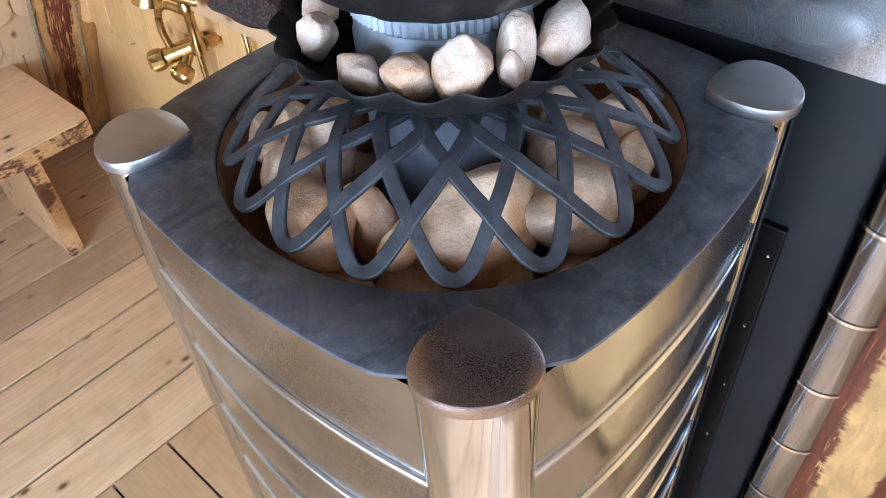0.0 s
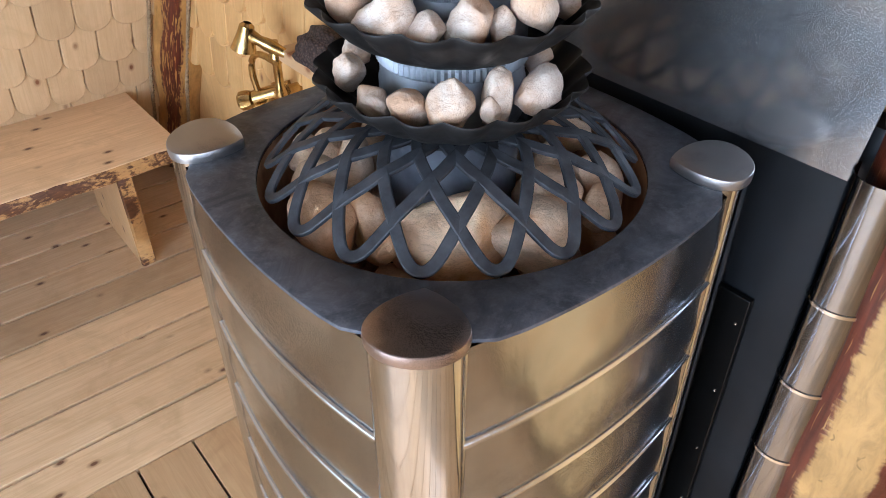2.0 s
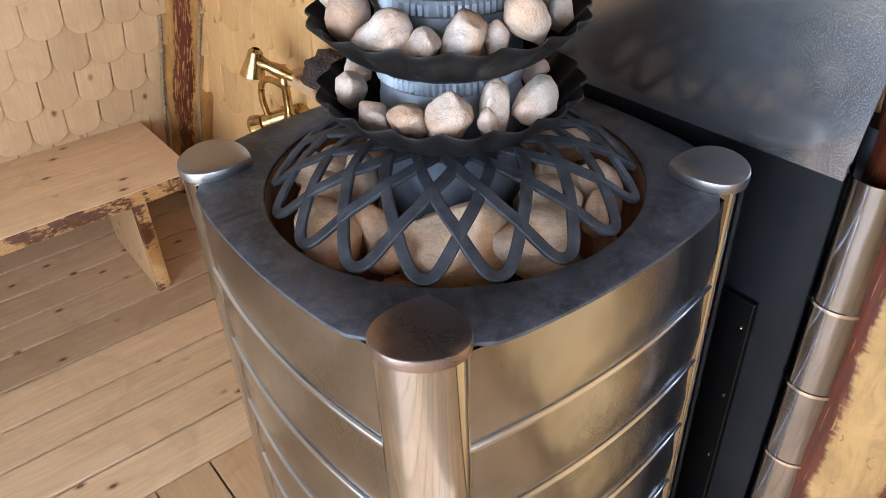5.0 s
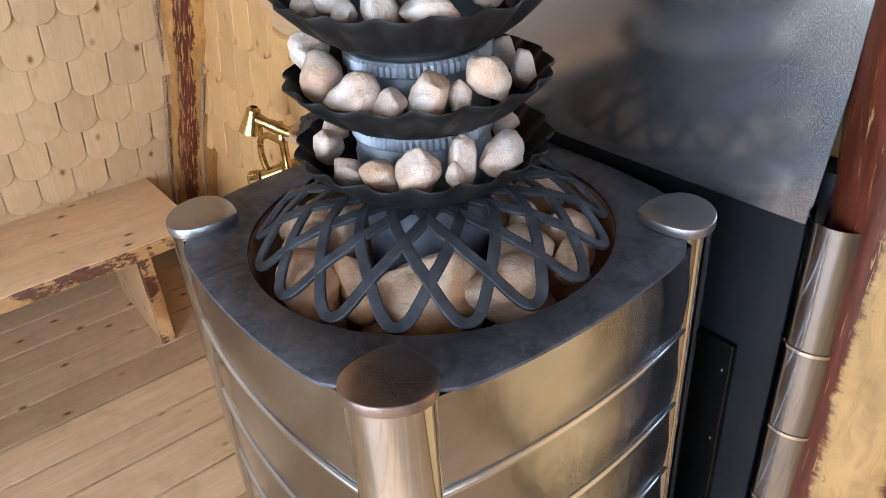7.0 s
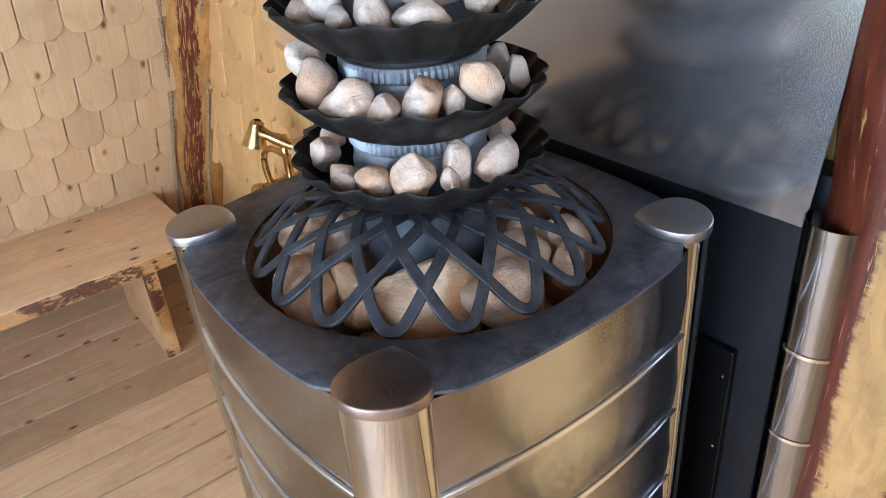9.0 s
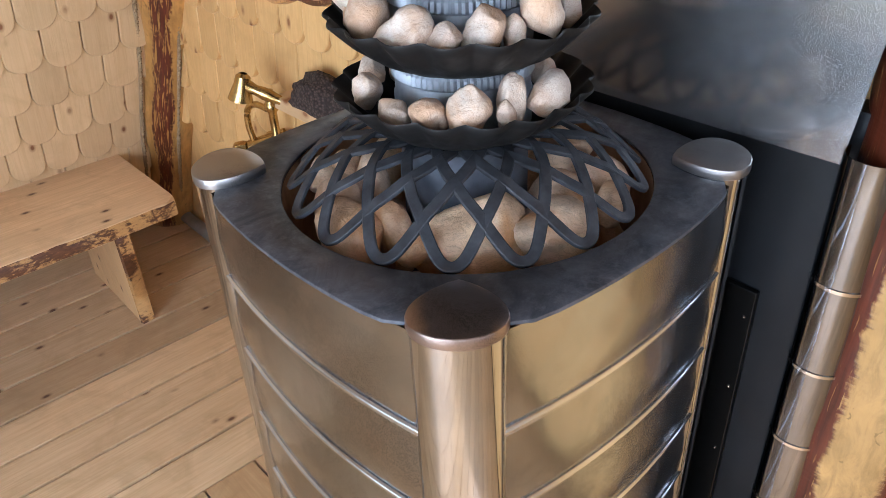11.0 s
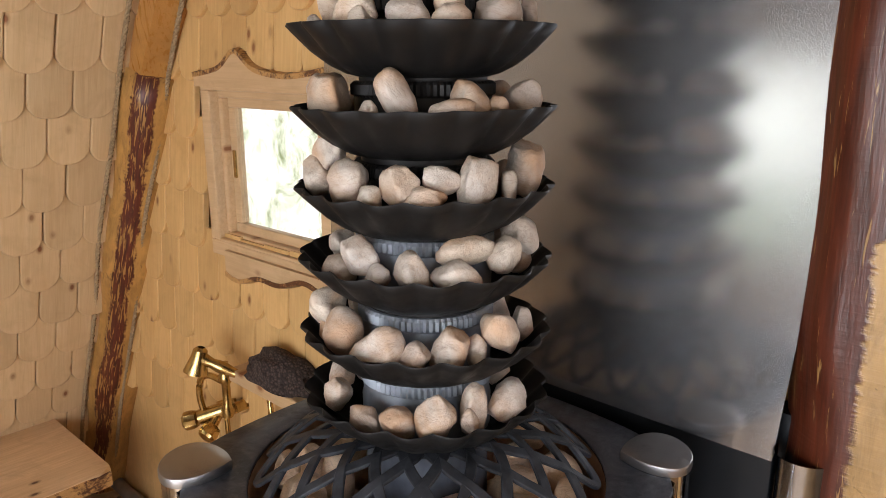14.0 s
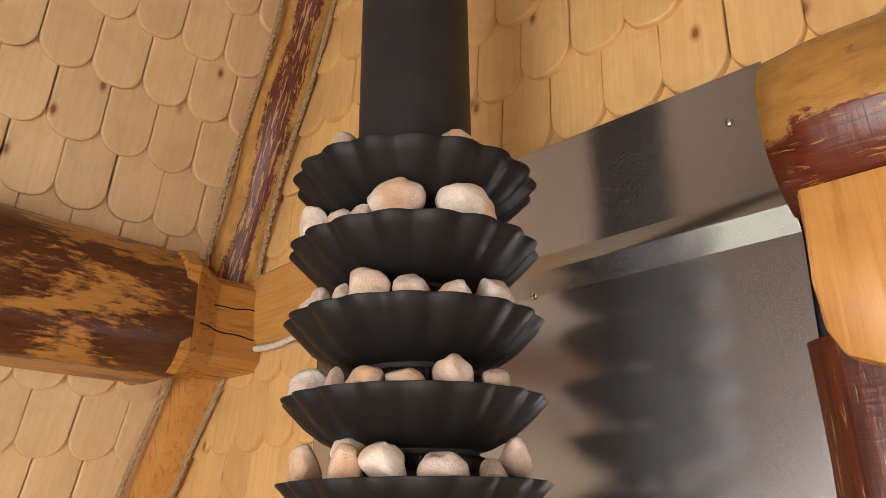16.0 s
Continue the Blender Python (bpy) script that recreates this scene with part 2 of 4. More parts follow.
M["cap_steel"] = steel("leathery heated steel", (0.44, 0.36, 0.33), 0.30, 0.25, 420, (0.26, 0.21, 0.20), grain=(760, 0.46, 0.66, 0.10, 14.0))
M["cap_clean"] = steel("cap brushed steel", (0.40, 0.39, 0.39), 0.36, 0.2, 500, (0.31, 0.27, 0.26), wave=0.03, grain=(760, 0.56, 0.74, 0.35, 12.0))

m = Mat("galvanised sheet", 0.16, 1.0)
fleck = m.noise(540, 3, (1, 1, 0.85), rough=0.72)
col = m.ramp(fleck, [(0.34, (0.40, 0.425, 0.46)), (0.66, (0.60, 0.615, 0.64))])
col = m.mix(m.ramp(m.noise(2.5, 5, dist=0.5), [(0.35, 0.0), (0.7, 0.4)]), col, (0.50, 0.49, 0.48))
m.color(col)
m.rough(m.ramp(m.noise(9, 4), [(0.3, 0.10), (0.7, 0.15)]))
m.bump(fleck, 0.085, 0.0008)
m.bump(m.noise(3.5, 2), 0.10, 0.006)
dull = m.n("ShaderNodeBsdfPrincipled", Roughness=0.46, Metallic=1.0)
m.l(col, dull.inputs["Base Color"])
blend = m.n("ShaderNodeMixShader")
m.l(m.ramp(fleck, [(0.35, 0.08), (0.65, 0.30)]), blend.inputs[0])
m.l(m.b.outputs[0], blend.inputs[1])
m.l(dull.outputs[0], blend.inputs[2])
m.l(blend.outputs[0], m.t.nodes["Material Output"].inputs["Surface"])
M["galv"] = m.m

m = Mat("galvanised collar", 0.55, 0.6)
m.color(m.ramp(m.noise(30, 4), [(0.3, (0.22, 0.25, 0.29)), (0.7, (0.36, 0.40, 0.45))]))
M["collar"] = m.m

m = Mat("dull blue-grey sleeve", 0.5, 0.4)
m.color(m.ramp(m.noise(25, 5), [(0.3, (0.06, 0.07, 0.09)), (0.7, (0.13, 0.15, 0.19))]))
M["sleeve"] = m.m

m = Mat("blackened plate steel", 0.42, 0.35)
cl = m.noise(11, 8, dist=0.9, rough=0.72)
col = m.ramp(cl, [(0.36, (0.020, 0.023, 0.031)), (0.64, (0.100, 0.108, 0.132))])
col = m.mix(m.ramp(m.noise(2.2, 3), [(0.55, 0.0), (0.75, 0.5)]), col, (0.12, 0.085, 0.062))
col = m.mix(m.ramp(m.noise(70, 5, rough=0.7), [(0.50, 0.0), (0.72, 0.45)]), col, (0.16, 0.17, 0.20))
m.color(col)
m.rough(m.ramp(m.noise(26, 5), [(0.3, 0.36), (0.7, 0.58)]))
m.bump(m.noise(300, 2), 0.12, 0.0006)
M["plate"] = m.m

m = Mat("cast grate iron", 0.58, 0.25)
m.color(m.ramp(m.noise(40, 4), [(0.3, (0.012, 0.014, 0.018)), (0.7, (0.046, 0.051, 0.062))]))
m.bump(m.noise(260, 3), 0.3, 0.0008)
M["grate"] = m.m

m = Mat("black tray enamel", 0.50, 0.0)
m.color(m.ramp(m.noise(12, 4), [(0.3, (0.006, 0.0056, 0.0054)), (0.7, (0.011, 0.010, 0.0096))]))
m.rough(m.ramp(m.noise(60, 3), [(0.3, 0.42), (0.7, 0.58)]))
m.bump(m.noise(500, 2), 0.06, 0.0005)
m.b.inputs["Specular IOR Level"].default_value = 0.22
M["tray"] = m.m

m = Mat("black chimney paint", 0.55, 0.0)
m.color(m.ramp(m.noise(20, 4), [(0.3, (0.012, 0.012, 0.013)), (0.7, (0.020, 0.019, 0.019))]))
m.b.inputs["Specular IOR Level"].default_value = 0.25
M["pipe"] = m.m

m = Mat("black wall paint", 0.45, 0.0)
m.color(m.ramp(m.noise(8, 4), [(0.3, (0.004, 0.005, 0.0065)), (0.7, (0.008, 0.0095, 0.012))]))
m.rough(m.ramp(m.noise(12, 3), [(0.3, 0.38), (0.7, 0.52)]))
m.b.inputs["Specular IOR Level"].default_value = 0.3
M["black"] = m.m
m = Mat("soot black steel", 0.35, 0.0)
m.color(m.ramp(m.noise(8, 4), [(0.3, (0.0015, 0.0015, 0.0015)), (0.7, (0.003, 0.003, 0.003))]))
m.b.inputs["Specular IOR Level"].default_value = 0.2
M["soot"] = m.m

m = Mat("rusty stone well", 0.7, 0.2)
m.color(m.ramp(m.noise(16, 5, dist=0.5), [(0.3, (0.18, 0.085, 0.04)), (0.7, (0.46, 0.27, 0.15))]))
M["rust"] = m.m


def stone(name, stain, tone):
    m = Mat(name, 0.55)
    rnd = m.shifted()
    base = m.ramp(m.noise(22, 5, dist=0.4), [(0.28, tuple(0.66 * c for c in tone)), (0.5, tone), (0.75, tuple(1.16 * c for c in tone))])
    st = m.ramp(m.noise(11, 4, dist=0.8), [(0.44, 0.0), (0.66, stain)])
    col = m.mix(st, base, (0.50, 0.27, 0.12))
    vein = m.ramp(m.noise(35, 6, (1, 1, 2.5), 2.2), [(0.46, 0.0), (0.50, 0.38), (0.53, 0.0)])
    col = m.mix(vein, col, (0.36, 0.24, 0.15))
    m.color(m.mix(1.0, col, m.ramp(rnd, [(0.0, (0.74, 0.68, 0.62)), (0.35, (0.98, 0.96, 0.95)), (0.7, (1.0, 0.93, 0.84)), (1.0, (0.88, 0.86, 0.86))]), 'MULTIPLY'))
    m.rough(m.ramp(m.noise(30, 3), [(0.3, 0.42), (0.7, 0.62)]))
    m.bump(m.noise(42, 7, dist=0.4, rough=0.66), 0.70, 0.006)
    pits = m.ramp(m.noise(120, 3), [(0.64, 0.0), (0.70, 1.0)])
    m.bump(pits, -0.4, 0.0015)
    m.bump(m.noise(260, 3), 0.15, 0.001)
    return m.m


M["stone"] = stone("pale quartz pebble", 0.72, (0.645, 0.60, 0.55))
# Warm stain also paints in the orange light bounced off the well's wall.
M["stone_low"] = stone("stained quartz, warm bounce painted", 0.95, (0.84, 0.66, 0.49))

m = Mat("aged brass", 0.24, 1.0)
m.color(m.ramp(m.noise(30, 4), [(0.3, (0.36, 0.23, 0.08)), (0.7, (0.66, 0.47, 0.20))]))
M["brass"] = m.m

m = Mat("brown knitted cloth", 0.95)
wv = m.voronoi(130)
m.color(m.ramp(wv, [(0.1, (0.085, 0.055, 0.045)), (0.6, (0.025, 0.016, 0.014))]))
m.bump(wv, 0.8, 0.004)
M["cloth"] = m.m

m = Mat("hemp rope", 0.9)
m.color(m.ramp(m.noise(200, 3), [(0.3, (0.20, 0.13, 0.07)), (0.7, (0.42, 0.30, 0.17))]))
M["rope"] = m.m

m = Mat("grey plastic pipe", 0.4)
m.color(m.ramp(m.noise(10, 3), [(0.3, (0.16, 0.145, 0.125)), (0.7, (0.25, 0.23, 0.20))]))
M["pvc"] = m.m

m = Mat("pale caulking rope", 0.9)
m.color(m.ramp(m.noise(150, 3), [(0.3, (0.42, 0.37, 0.30)), (0.7, (0.66, 0.60, 0.50))]))
M["rope_pale"] = m.m

m = Mat("clear glass", 0.0)
m.b.inputs["Transmission Weight"].default_value = 1.0
m.b.inputs["IOR"].default_value = 1.45
M["glass"] = m.m

m = Mat("meadow", 0.9)
m.color(m.ramp(m.noise(1.5, 6), [(0.3, (0.04, 0.09, 0.02)), (0.7, (0.12, 0.18, 0.05))]))
M["meadow"] = m.m

m = Mat("bright garden distance", 1.0)
em = m.n("ShaderNodeEmission", Strength=1.75)
m.l(m.ramp(m.noise(2.6, 7, dist=0.7, rough=0.7), [(0.34, (0.22, 0.30, 0.15)), (0.44, (0.66, 0.76, 0.58)), (0.54, (1.0, 1.0, 0.97))]), em.inputs[0])
m.l(em.outputs[0], m.t.nodes["Material Output"].inputs["Surface"])
M["garden"] = m.m

# ---- mesh helpers ----


def mesh_object(name, bm, material, smooth=False):
    me = bpy.data.meshes.new(name)
    bmesh.ops.recalc_face_normals(bm, faces=bm.faces)
    bm.to_mesh(me)
    bm.free()
    me.materials.append(M[material])
    if smooth:
        me.shade_smooth()
        me.set_sharp_from_angle(angle=radians(smooth if smooth > 1 else 40))
    return new(name, me)


def part(name, bm, material, parent, label="", smooth=False):
    ob = mesh_object(name, bm, material, smooth)
    ob.parent = parent
    return tagged(ob, label)


def thing(name, label, category, group="", kind=""):
    ob = new(name)
    ob.empty_display_size = 0.05
    ob.matrix_world = ROOM
    return tagged(ob, label, category, group, kind)


def solid(name, bm, material, label="", category="", kind="", smooth=False, group=""):
    ob = mesh_object(name, bm, material, smooth)
    ob.matrix_world = ROOM
    return tagged(ob, label, category, group, kind)


def box(bm, lo, hi, bevel=0.0, m=None):
    c = [(a + b) / 2 for a, b in zip(lo, hi)]
    s = [abs(b - a) for a, b in zip(lo, hi)]
    mat = Matrix.Translation(c) @ Matrix.Diagonal((*s, 1))
    r = bmesh.ops.create_cube(bm, size=1, matrix=(m @ mat) if m else mat)
    if bevel:
        es = list({e for v in r["verts"] for e in v.link_edges})
        bmesh.ops.bevel(bm, geom=es, offset=bevel, segments=2, affect='EDGES', profile=0.5)
    return bm


def prism(bm, pts, z0, z1):
    """Upright prism over a closed outline of (x, y)."""
    a = [bm.verts.new((x, y, z0)) for x, y in pts]
    b = [bm.verts.new((x, y, z1)) for x, y in pts]
    n = len(pts)
    bm.faces.new(a[::-1])
    bm.faces.new(b)
    for i in range(n):
        bm.faces.new((a[i], a[(i + 1) % n], b[(i + 1) % n], b[i]))
    return bm


def grid(bm, rows, close_u=False, close_v=False):
    """Skin over rows of points."""
    vs = [[bm.verts.new(p) for p in r] for r in rows]
    nr, nc = len(vs), len(vs[0])
    for i in range(nr if close_v else nr - 1):
        for j in range(nc if close_u else nc - 1):
            a, b = vs[i], vs[(i + 1) % nr]
            bm.faces.new((a[j], a[(j + 1) % nc], b[(j + 1) % nc], b[j]))
    return vs


def lathe(bm, profile, segs=48, c=(0, 0), cap=False):
    rows = [[(c[0] + r * math.cos(2 * math.pi * k / segs), c[1] + r * math.sin(2 * math.pi * k / segs), z) for k in range(segs)] for r, z in profile]
    vs = grid(bm, rows, close_u=True)
    if cap:
        bm.faces.new(vs[0])
        bm.faces.new(vs[-1])
    return bm


def sweep(bm, path, section, cap=True, side=None):
    """Carry a closed section(i) of (a, b) offsets along a path; a lies level (or along side), b across."""
    path = [Vector(p) for p in path]
    rows = []
    for i, p in enumerate(path):
        d = (path[min(i + 1, len(path) - 1)] - path[max(i - 1, 0)]).normalized()
        s = Vector(side) if side else d.cross(UP if abs(d.z) < 0.95 else Vector((1, 0, 0)))
        s = (s - d * s.dot(d)).normalized()
        w = s.cross(d).normalized()
        rows.append([p + s * a + w * b for a, b in section(i)])
    vs = grid(bm, rows, close_u=True)
    if cap:
        bm.faces.new(vs[0])
        bm.faces.new(vs[-1])
    return bm


def circle(r, n=12, sy=1.0):
    return [(r * math.cos(2 * math.pi * k / n), sy * r * math.sin(2 * math.pi * k / n)) for k in range(n)]


def tube(bm, path, r, n=12):
    return sweep(bm, path, lambda i: circle(r, n))


def smooth_path(pts, steps=6):
    """Catmull-Rom line through the points."""
    pts = [Vector(p) for p in pts]
    out = []
    for i in range(len(pts) - 1):
        p0, p1, p2, p3 = pts[max(i - 1, 0)], pts[i], pts[i + 1], pts[min(i + 2, len(pts) - 1)]
        for k in range(steps):
            t = k / steps
            out.append(0.5 * ((2 * p1) + (p2 - p0) * t + (2 * p0 - 5 * p1 + 4 * p2 - p3) * t * t + (3 * p1 - p0 - 3 * p2 + p3) * t ** 3))
    out.append(pts[-1])
    return out


# ---- setting: ground, floor, walls, roof ----
WALL_U = 0.40                       # gable wall with the window and the heat shield
KNEE = [(2.33, 0.0), (1.50, 1.69), (1.13, 2.30), (0.72, 3.42), (0.0, 4.2)]   # side wall's section: (v, z)
U_BACK = -2.6


def wall_v(z):
    for (va, za), (vb, zb) in zip(KNEE, KNEE[1:]):
        if z <= zb:
            return va + (vb - va) * (z - za) / (zb - za)
    return 0.0


bm = bmesh.new()
box(bm, (-400, -400, -0.5), (400, 400, -0.40))
solid("ground", bm, "meadow", "grassy meadow outside the hut", "ground", "structure")

bm = bmesh.new()
box(bm, (U_BACK - 0.1, -2.45, -0.40), (WALL_U + 0.15, 2.45, -0.034))
floor = solid("floor", bm, "subfloor", "pale pine plank floor with dark knots", "floor", "structure")


def slab(bm, pts, n, thick):
    """Thick panel over a plane outline, thickened along n."""
    n = Vector(n).normalized() * thick
    a = [bm.verts.new(p) for p in pts]
    b = [bm.verts.new(Vector(p) + n) for p in pts]
    bm.faces.new(a)
    bm.faces.new(b[::-1])
    k = len(a)
    for i in range(k):
        bm.faces.new((a[i], a[(i + 1) % k], b[(i + 1) % k], b[i]))


# window opening in the gable wall, and the lower boarding
WV0, WV1, WZ0, WZ1 = 0.70, 1.155, 1.236, 1.626
bm = bmesh.new()
W2 = 0.04
box(bm, (WALL_U, -2.45, -0.03), (WALL_U + W2, WV0, 4.3))
box(bm, (WALL_U, WV1, -0.03), (WALL_U + W2, 2.45, 4.3))
box(bm, (WALL_U, WV0, -0.03), (WALL_U + W2, WV1, WZ0))
box(bm, (WALL_U, WV0, WZ1), (WALL_U + W2, WV1, 4.3))
wall_gable = solid("wall_east", bm, "shingle_honey", "gable wall clad in rounded pine shingles", "wall", "structure")

# back gable with an assumed wide opening for the added light, and a window
bm = bmesh.new()
box(bm, (U_BACK - 0.12, -2.45, -0.03), (U_BACK, -1.70, 4.3))
box(bm, (U_BACK - 0.12, -1.70, 2.20), (U_BACK, 0.10, 4.3))
box(bm, (U_BACK - 0.12, -1.70, -0.03), (U_BACK, 0.10, 0.20))
box(bm, (U_BACK - 0.12, 0.10, -0.03), (U_BACK, 0.41, 4.3))
box(bm, (U_BACK - 0.12, 0.41, -0.03), (U_BACK, 1.03, 0.70))
box(bm, (U_BACK - 0.12, 0.41, 1.70), (U_BACK, 1.03, 4.3))
box(bm, (U_BACK - 0.12, 1.03, -0.03), (U_BACK, 2.45, 4.3))
solid("wall_west", bm, "plain_wood", "plain pine boarded gable wall", "wall", "structure")

# leaning side walls; the south one has a window opening beside the camera
SU0, SU1, SZ0, SZ1 = -1.70, -0.20, 1.00, 1.68


def north_panel(bm, u0, u1, z0, z1, sgn=1):
    pts = [(u0, sgn * wall_v(z0), z0), (u1, sgn * wall_v(z0), z0), (u1, sgn * wall_v(z1), z1), (u0, sgn * wall_v(z1), z1)]
    slab(bm, pts, (0, sgn, 0.45), 0.08)


bm = bmesh.new()
north_panel(bm, U_BACK, WALL_U, 0, 1.69)
north_panel(bm, U_BACK, WALL_U, 1.69, 2.30)
wall_north = solid("wall_north", bm, "plain_wood", "inward leaning wall of rounded pine shingles", "wall", "structure")
bm = bmesh.new()
north_panel(bm, U_BACK, SU0, 0, 1.69, -1)
north_panel(bm, SU1, WALL_U, 0, 1.69, -1)
north_panel(bm, SU0, SU1, 0, SZ0, -1)
north_panel(bm, SU0, SU1, SZ1, 1.69, -1)
north_panel(bm, U_BACK, WALL_U, 1.69, 2.30, -1)
solid("wall_south", bm, "plain_wood", "inward leaning pine boarded wall", "wall", "structure")
bm = bmesh.new()
north_panel(bm, U_BACK, WALL_U, 2.30, 3.42)
north_panel(bm, U_BACK, WALL_U, 3.42, 4.2)
north_panel(bm, U_BACK, WALL_U, 2.30, 3.42, -1)
north_panel(bm, U_BACK, WALL_U, 3.42, 4.2, -1)
ceiling = solid("ceiling", bm, "plain_wood", "steep roof slope lined with pine", "ceiling", "structure")

# garden far outside the windows
for nm, lo, hi in (("backdrop", (3.4, -3, -0.4), (3.5, 8, 6)), ("backdrop", (-12, -9, -0.4), (-11.9, 12, 7))):
    bm = bmesh.new()
    box(bm, lo, hi)
    solid(nm, bm, "garden", "sunlit garden seen far outside", "backdrop", "structure")

# ---- stove ----
H = 0.2454          # posts stand at (+-H, +-H)
TOP = 1.140         # upper face of the top plate
BULGE = 0.030


def side_outline(half, bulge, steps=14):
    """Square outline with bowed sides."""
    pts = []
    for k in range(4):
        a = k * math.pi / 2
        c, s = math.cos(a), math.sin(a)
        for i in range(steps):
            t = -1 + 2 * i / steps
            x, y = half + bulge * (1 - t * t), half * t
            pts.append((c * x - s * y, s * x + c * y))
    return pts


def post_outline(scale=1.0, n=22):
    """Guitar-pick section of a corner post: round outside, tapering to the stove's middle. x points outwards."""
    half = []
    m_ = n // 4
    for k in range(m_ + 1):
        a = math.pi / 2 * k / m_
        half.append((0.040 * math.cos(a), 0.0525 * math.sin(a)))
    for k in range(1, m_ + 1):
        q = k / m_
        half.append((-0.062 * q, 0.0525 * (1 - q ** 1.9) ** 0.86))
    pts = half + [(x, -y) for x, y in half[-2:0:-1]]
    return [(x * scale, y * scale) for x, y in pts]


def posts():
    for k, (a, nm) in enumerate(((225, "near"), (135, ""), (315, ""), (45, ""))):
        yield k, a, pose(0, 0, 0, 0, 0, a) @ pose(0.345, 0, 0)


stove = thing("sauna_stove", "tall polished steel sauna stove with black top on plank floor", "stove")

# body panels: five bowed bands a side, each with a rolled lower edge
BANDS = [1.1335, 0.983, 0.845, 0.707, 0.569, 0.431, 0.293, 0.155, 0.05]


def band(bm, side, z1, z0):
    a = side * math.pi / 2
    c, s = math.cos(a), math.sin(a)
    prof = [(0.0, z1), (0.001, z1 - 0.03), (0.0035, (z0 + z1) / 2), (0.0022, z0 + 0.024), (0.0008, z0 + 0.0165), (-0.0025, z0 + 0.015),
            (-0.0025, z0 + 0.003), (0.0, z0 + 0.001), (-0.006, z0)]
    rows = []
    for off, z in prof:
        row = []
        for i in range(25):
            t = -0.965 + 1.93 * i / 24
            x, y = H + 0.0262 + off + BULGE * (1 - t * t), (H + 0.012) * t
            row.append((c * x - s * y, s * x + c * y, z))
        rows.append(row)
    grid(bm, rows)


for side in range(4):
    for z1, z0 in zip(BANDS, BANDS[1:]):
        bm = bmesh.new()
        band(bm, side, z1, z0)
        panel = part("side_panel", bm, "panel_steel", stove, "bowed polished steel band", 50)
        bm = bmesh.new()
        line = []
        for i in range(25):
            t = -0.965 + 1.93 * i / 24
            x, y = H + 0.0262 + BULGE * (1 - t * t), (H + 0.012) * t
            a = side * math.pi / 2
            line.append((math.cos(a) * x - math.sin(a) * y, math.sin(a) * x + math.cos(a) * y, z0 + 0.0105))
        sweep(bm, line, lambda i: [(0.0058 * math.cos(q), -0.0004 + 0.0052 * math.sin(q)) for q in [k * math.tau / 10 for k in range(10)]])
        sweep(bm, [(x, y, z - 0.0078) for x, y, z in line], lambda i: [(0.0026 * math.cos(q), 0.0022 * math.sin(q)) for q in [k * math.tau / 8 for k in range(8)]])
        part("rolled_seam", bm, "seam_steel", panel, "bright double-rolled seam", 60)
bm = bmesh.new()
prism(bm, side_outline(H - 0.01, BULGE - 0.004), 0.04, 0.90)
part("firebox", bm, "soot", stove)

# top plate with a round opening
bm = bmesh.new()
out = side_outline(H + 0.0300, BULGE + 0.005, 18)
out = [(x * min(1, 0.345 / math.hypot(x, y)), y * min(1, 0.345 / math.hypot(x, y))) for x, y in out]
N = len(out)
HOLE = 0.2555
a0 = [math.atan2(y, x) for x, y in out]
inn = [(HOLE * math.cos(a), HOLE * math.sin(a)) for a in a0]
lip = [((HOLE + 0.004) * math.cos(a), (HOLE + 0.004) * math.sin(a)) for a in a0]
oin = [(x * 0.992, y * 0.992) for x, y in out]
rows = [[(x, y, TOP - 0.006) for x, y in out], [(x, y, TOP - 0.0015) for x, y in out], [(x, y, TOP) for x, y in oin],
        [(x, y, TOP) for x, y in lip], [(x, y, TOP - 0.002) for x, y in inn], [(x, y, TOP - 0.006) for x, y in inn]]
grid(bm, rows, close_u=True, close_v=True)
part("top_plate", bm, "plate", stove, "blackened steel top plate", 35)

# well for the stones
bm = bmesh.new()
lathe(bm, [(0.2550, TOP - 0.0065), (0.247, 1.0), (0.235, 0.985), (0.09, 0.98)], 56)
part("stone_well", bm, "rust", stove, "brown heat-stained stone well", 40)

for k, a, m in posts():
    m = pose(0, 0, (0, 0.003, 0.006, 0.004)[k]) @ m
    bm = bmesh.new()
    prism(bm, post_outline(0.955, 36), 0.04, TOP + 0.004)
    bm.transform(m)
    post = part("corner_post", bm, "mirror_steel", stove, "mirror-polished corner post", 35)
    bm = bmesh.new()
    rows = []
    for sc, z in ((0.95, TOP - 0.004), (1.0, TOP - 0.003), (1.015, TOP + 0.002), (1.015, TOP + 0.0085), (1.003, TOP + 0.0108), (0.975, TOP + 0.0118), (0.6, TOP + 0.0126), (0.2, TOP + 0.013)):
        rows.append([(x, y, z) for x, y in post_outline(sc, 36)])
    vs = grid(bm, rows, close_u=True)
    bm.faces.new(vs[-1])
    bm.faces.new(vs[0])
    bm.transform(m)
    c = part("cap", bm, "cap_steel" if k == 0 else "cap_clean", post, "pebbled brown-tinged cap" if k == 0 else "smooth steel cap", 35)
    bm = bmesh.new()
    lathe(bm, [(0.030, 0.0), (0.030, 0.012), (0.016, 0.02), (0.016, 0.045)], 16, cap=True)
    bm.transform(m @ pose(-0.02, 0, 0))
    part("foot", bm, "soot", post)

# interlaced grate: eighteen loops laid on a cone
GR = [(0.090, 1.214), (0.130, 1.212), (0.165, 1.203), (0.200, 1.180), (0.225, 1.155), (0.247, 1.131)]


def grate_z(r):
    for (ra, za), (rb, zb) in zip(GR, GR[1:]):
        if r <= rb:
            return za + (zb - za) * (r - ra) / (rb - ra)
    return GR[-1][1]


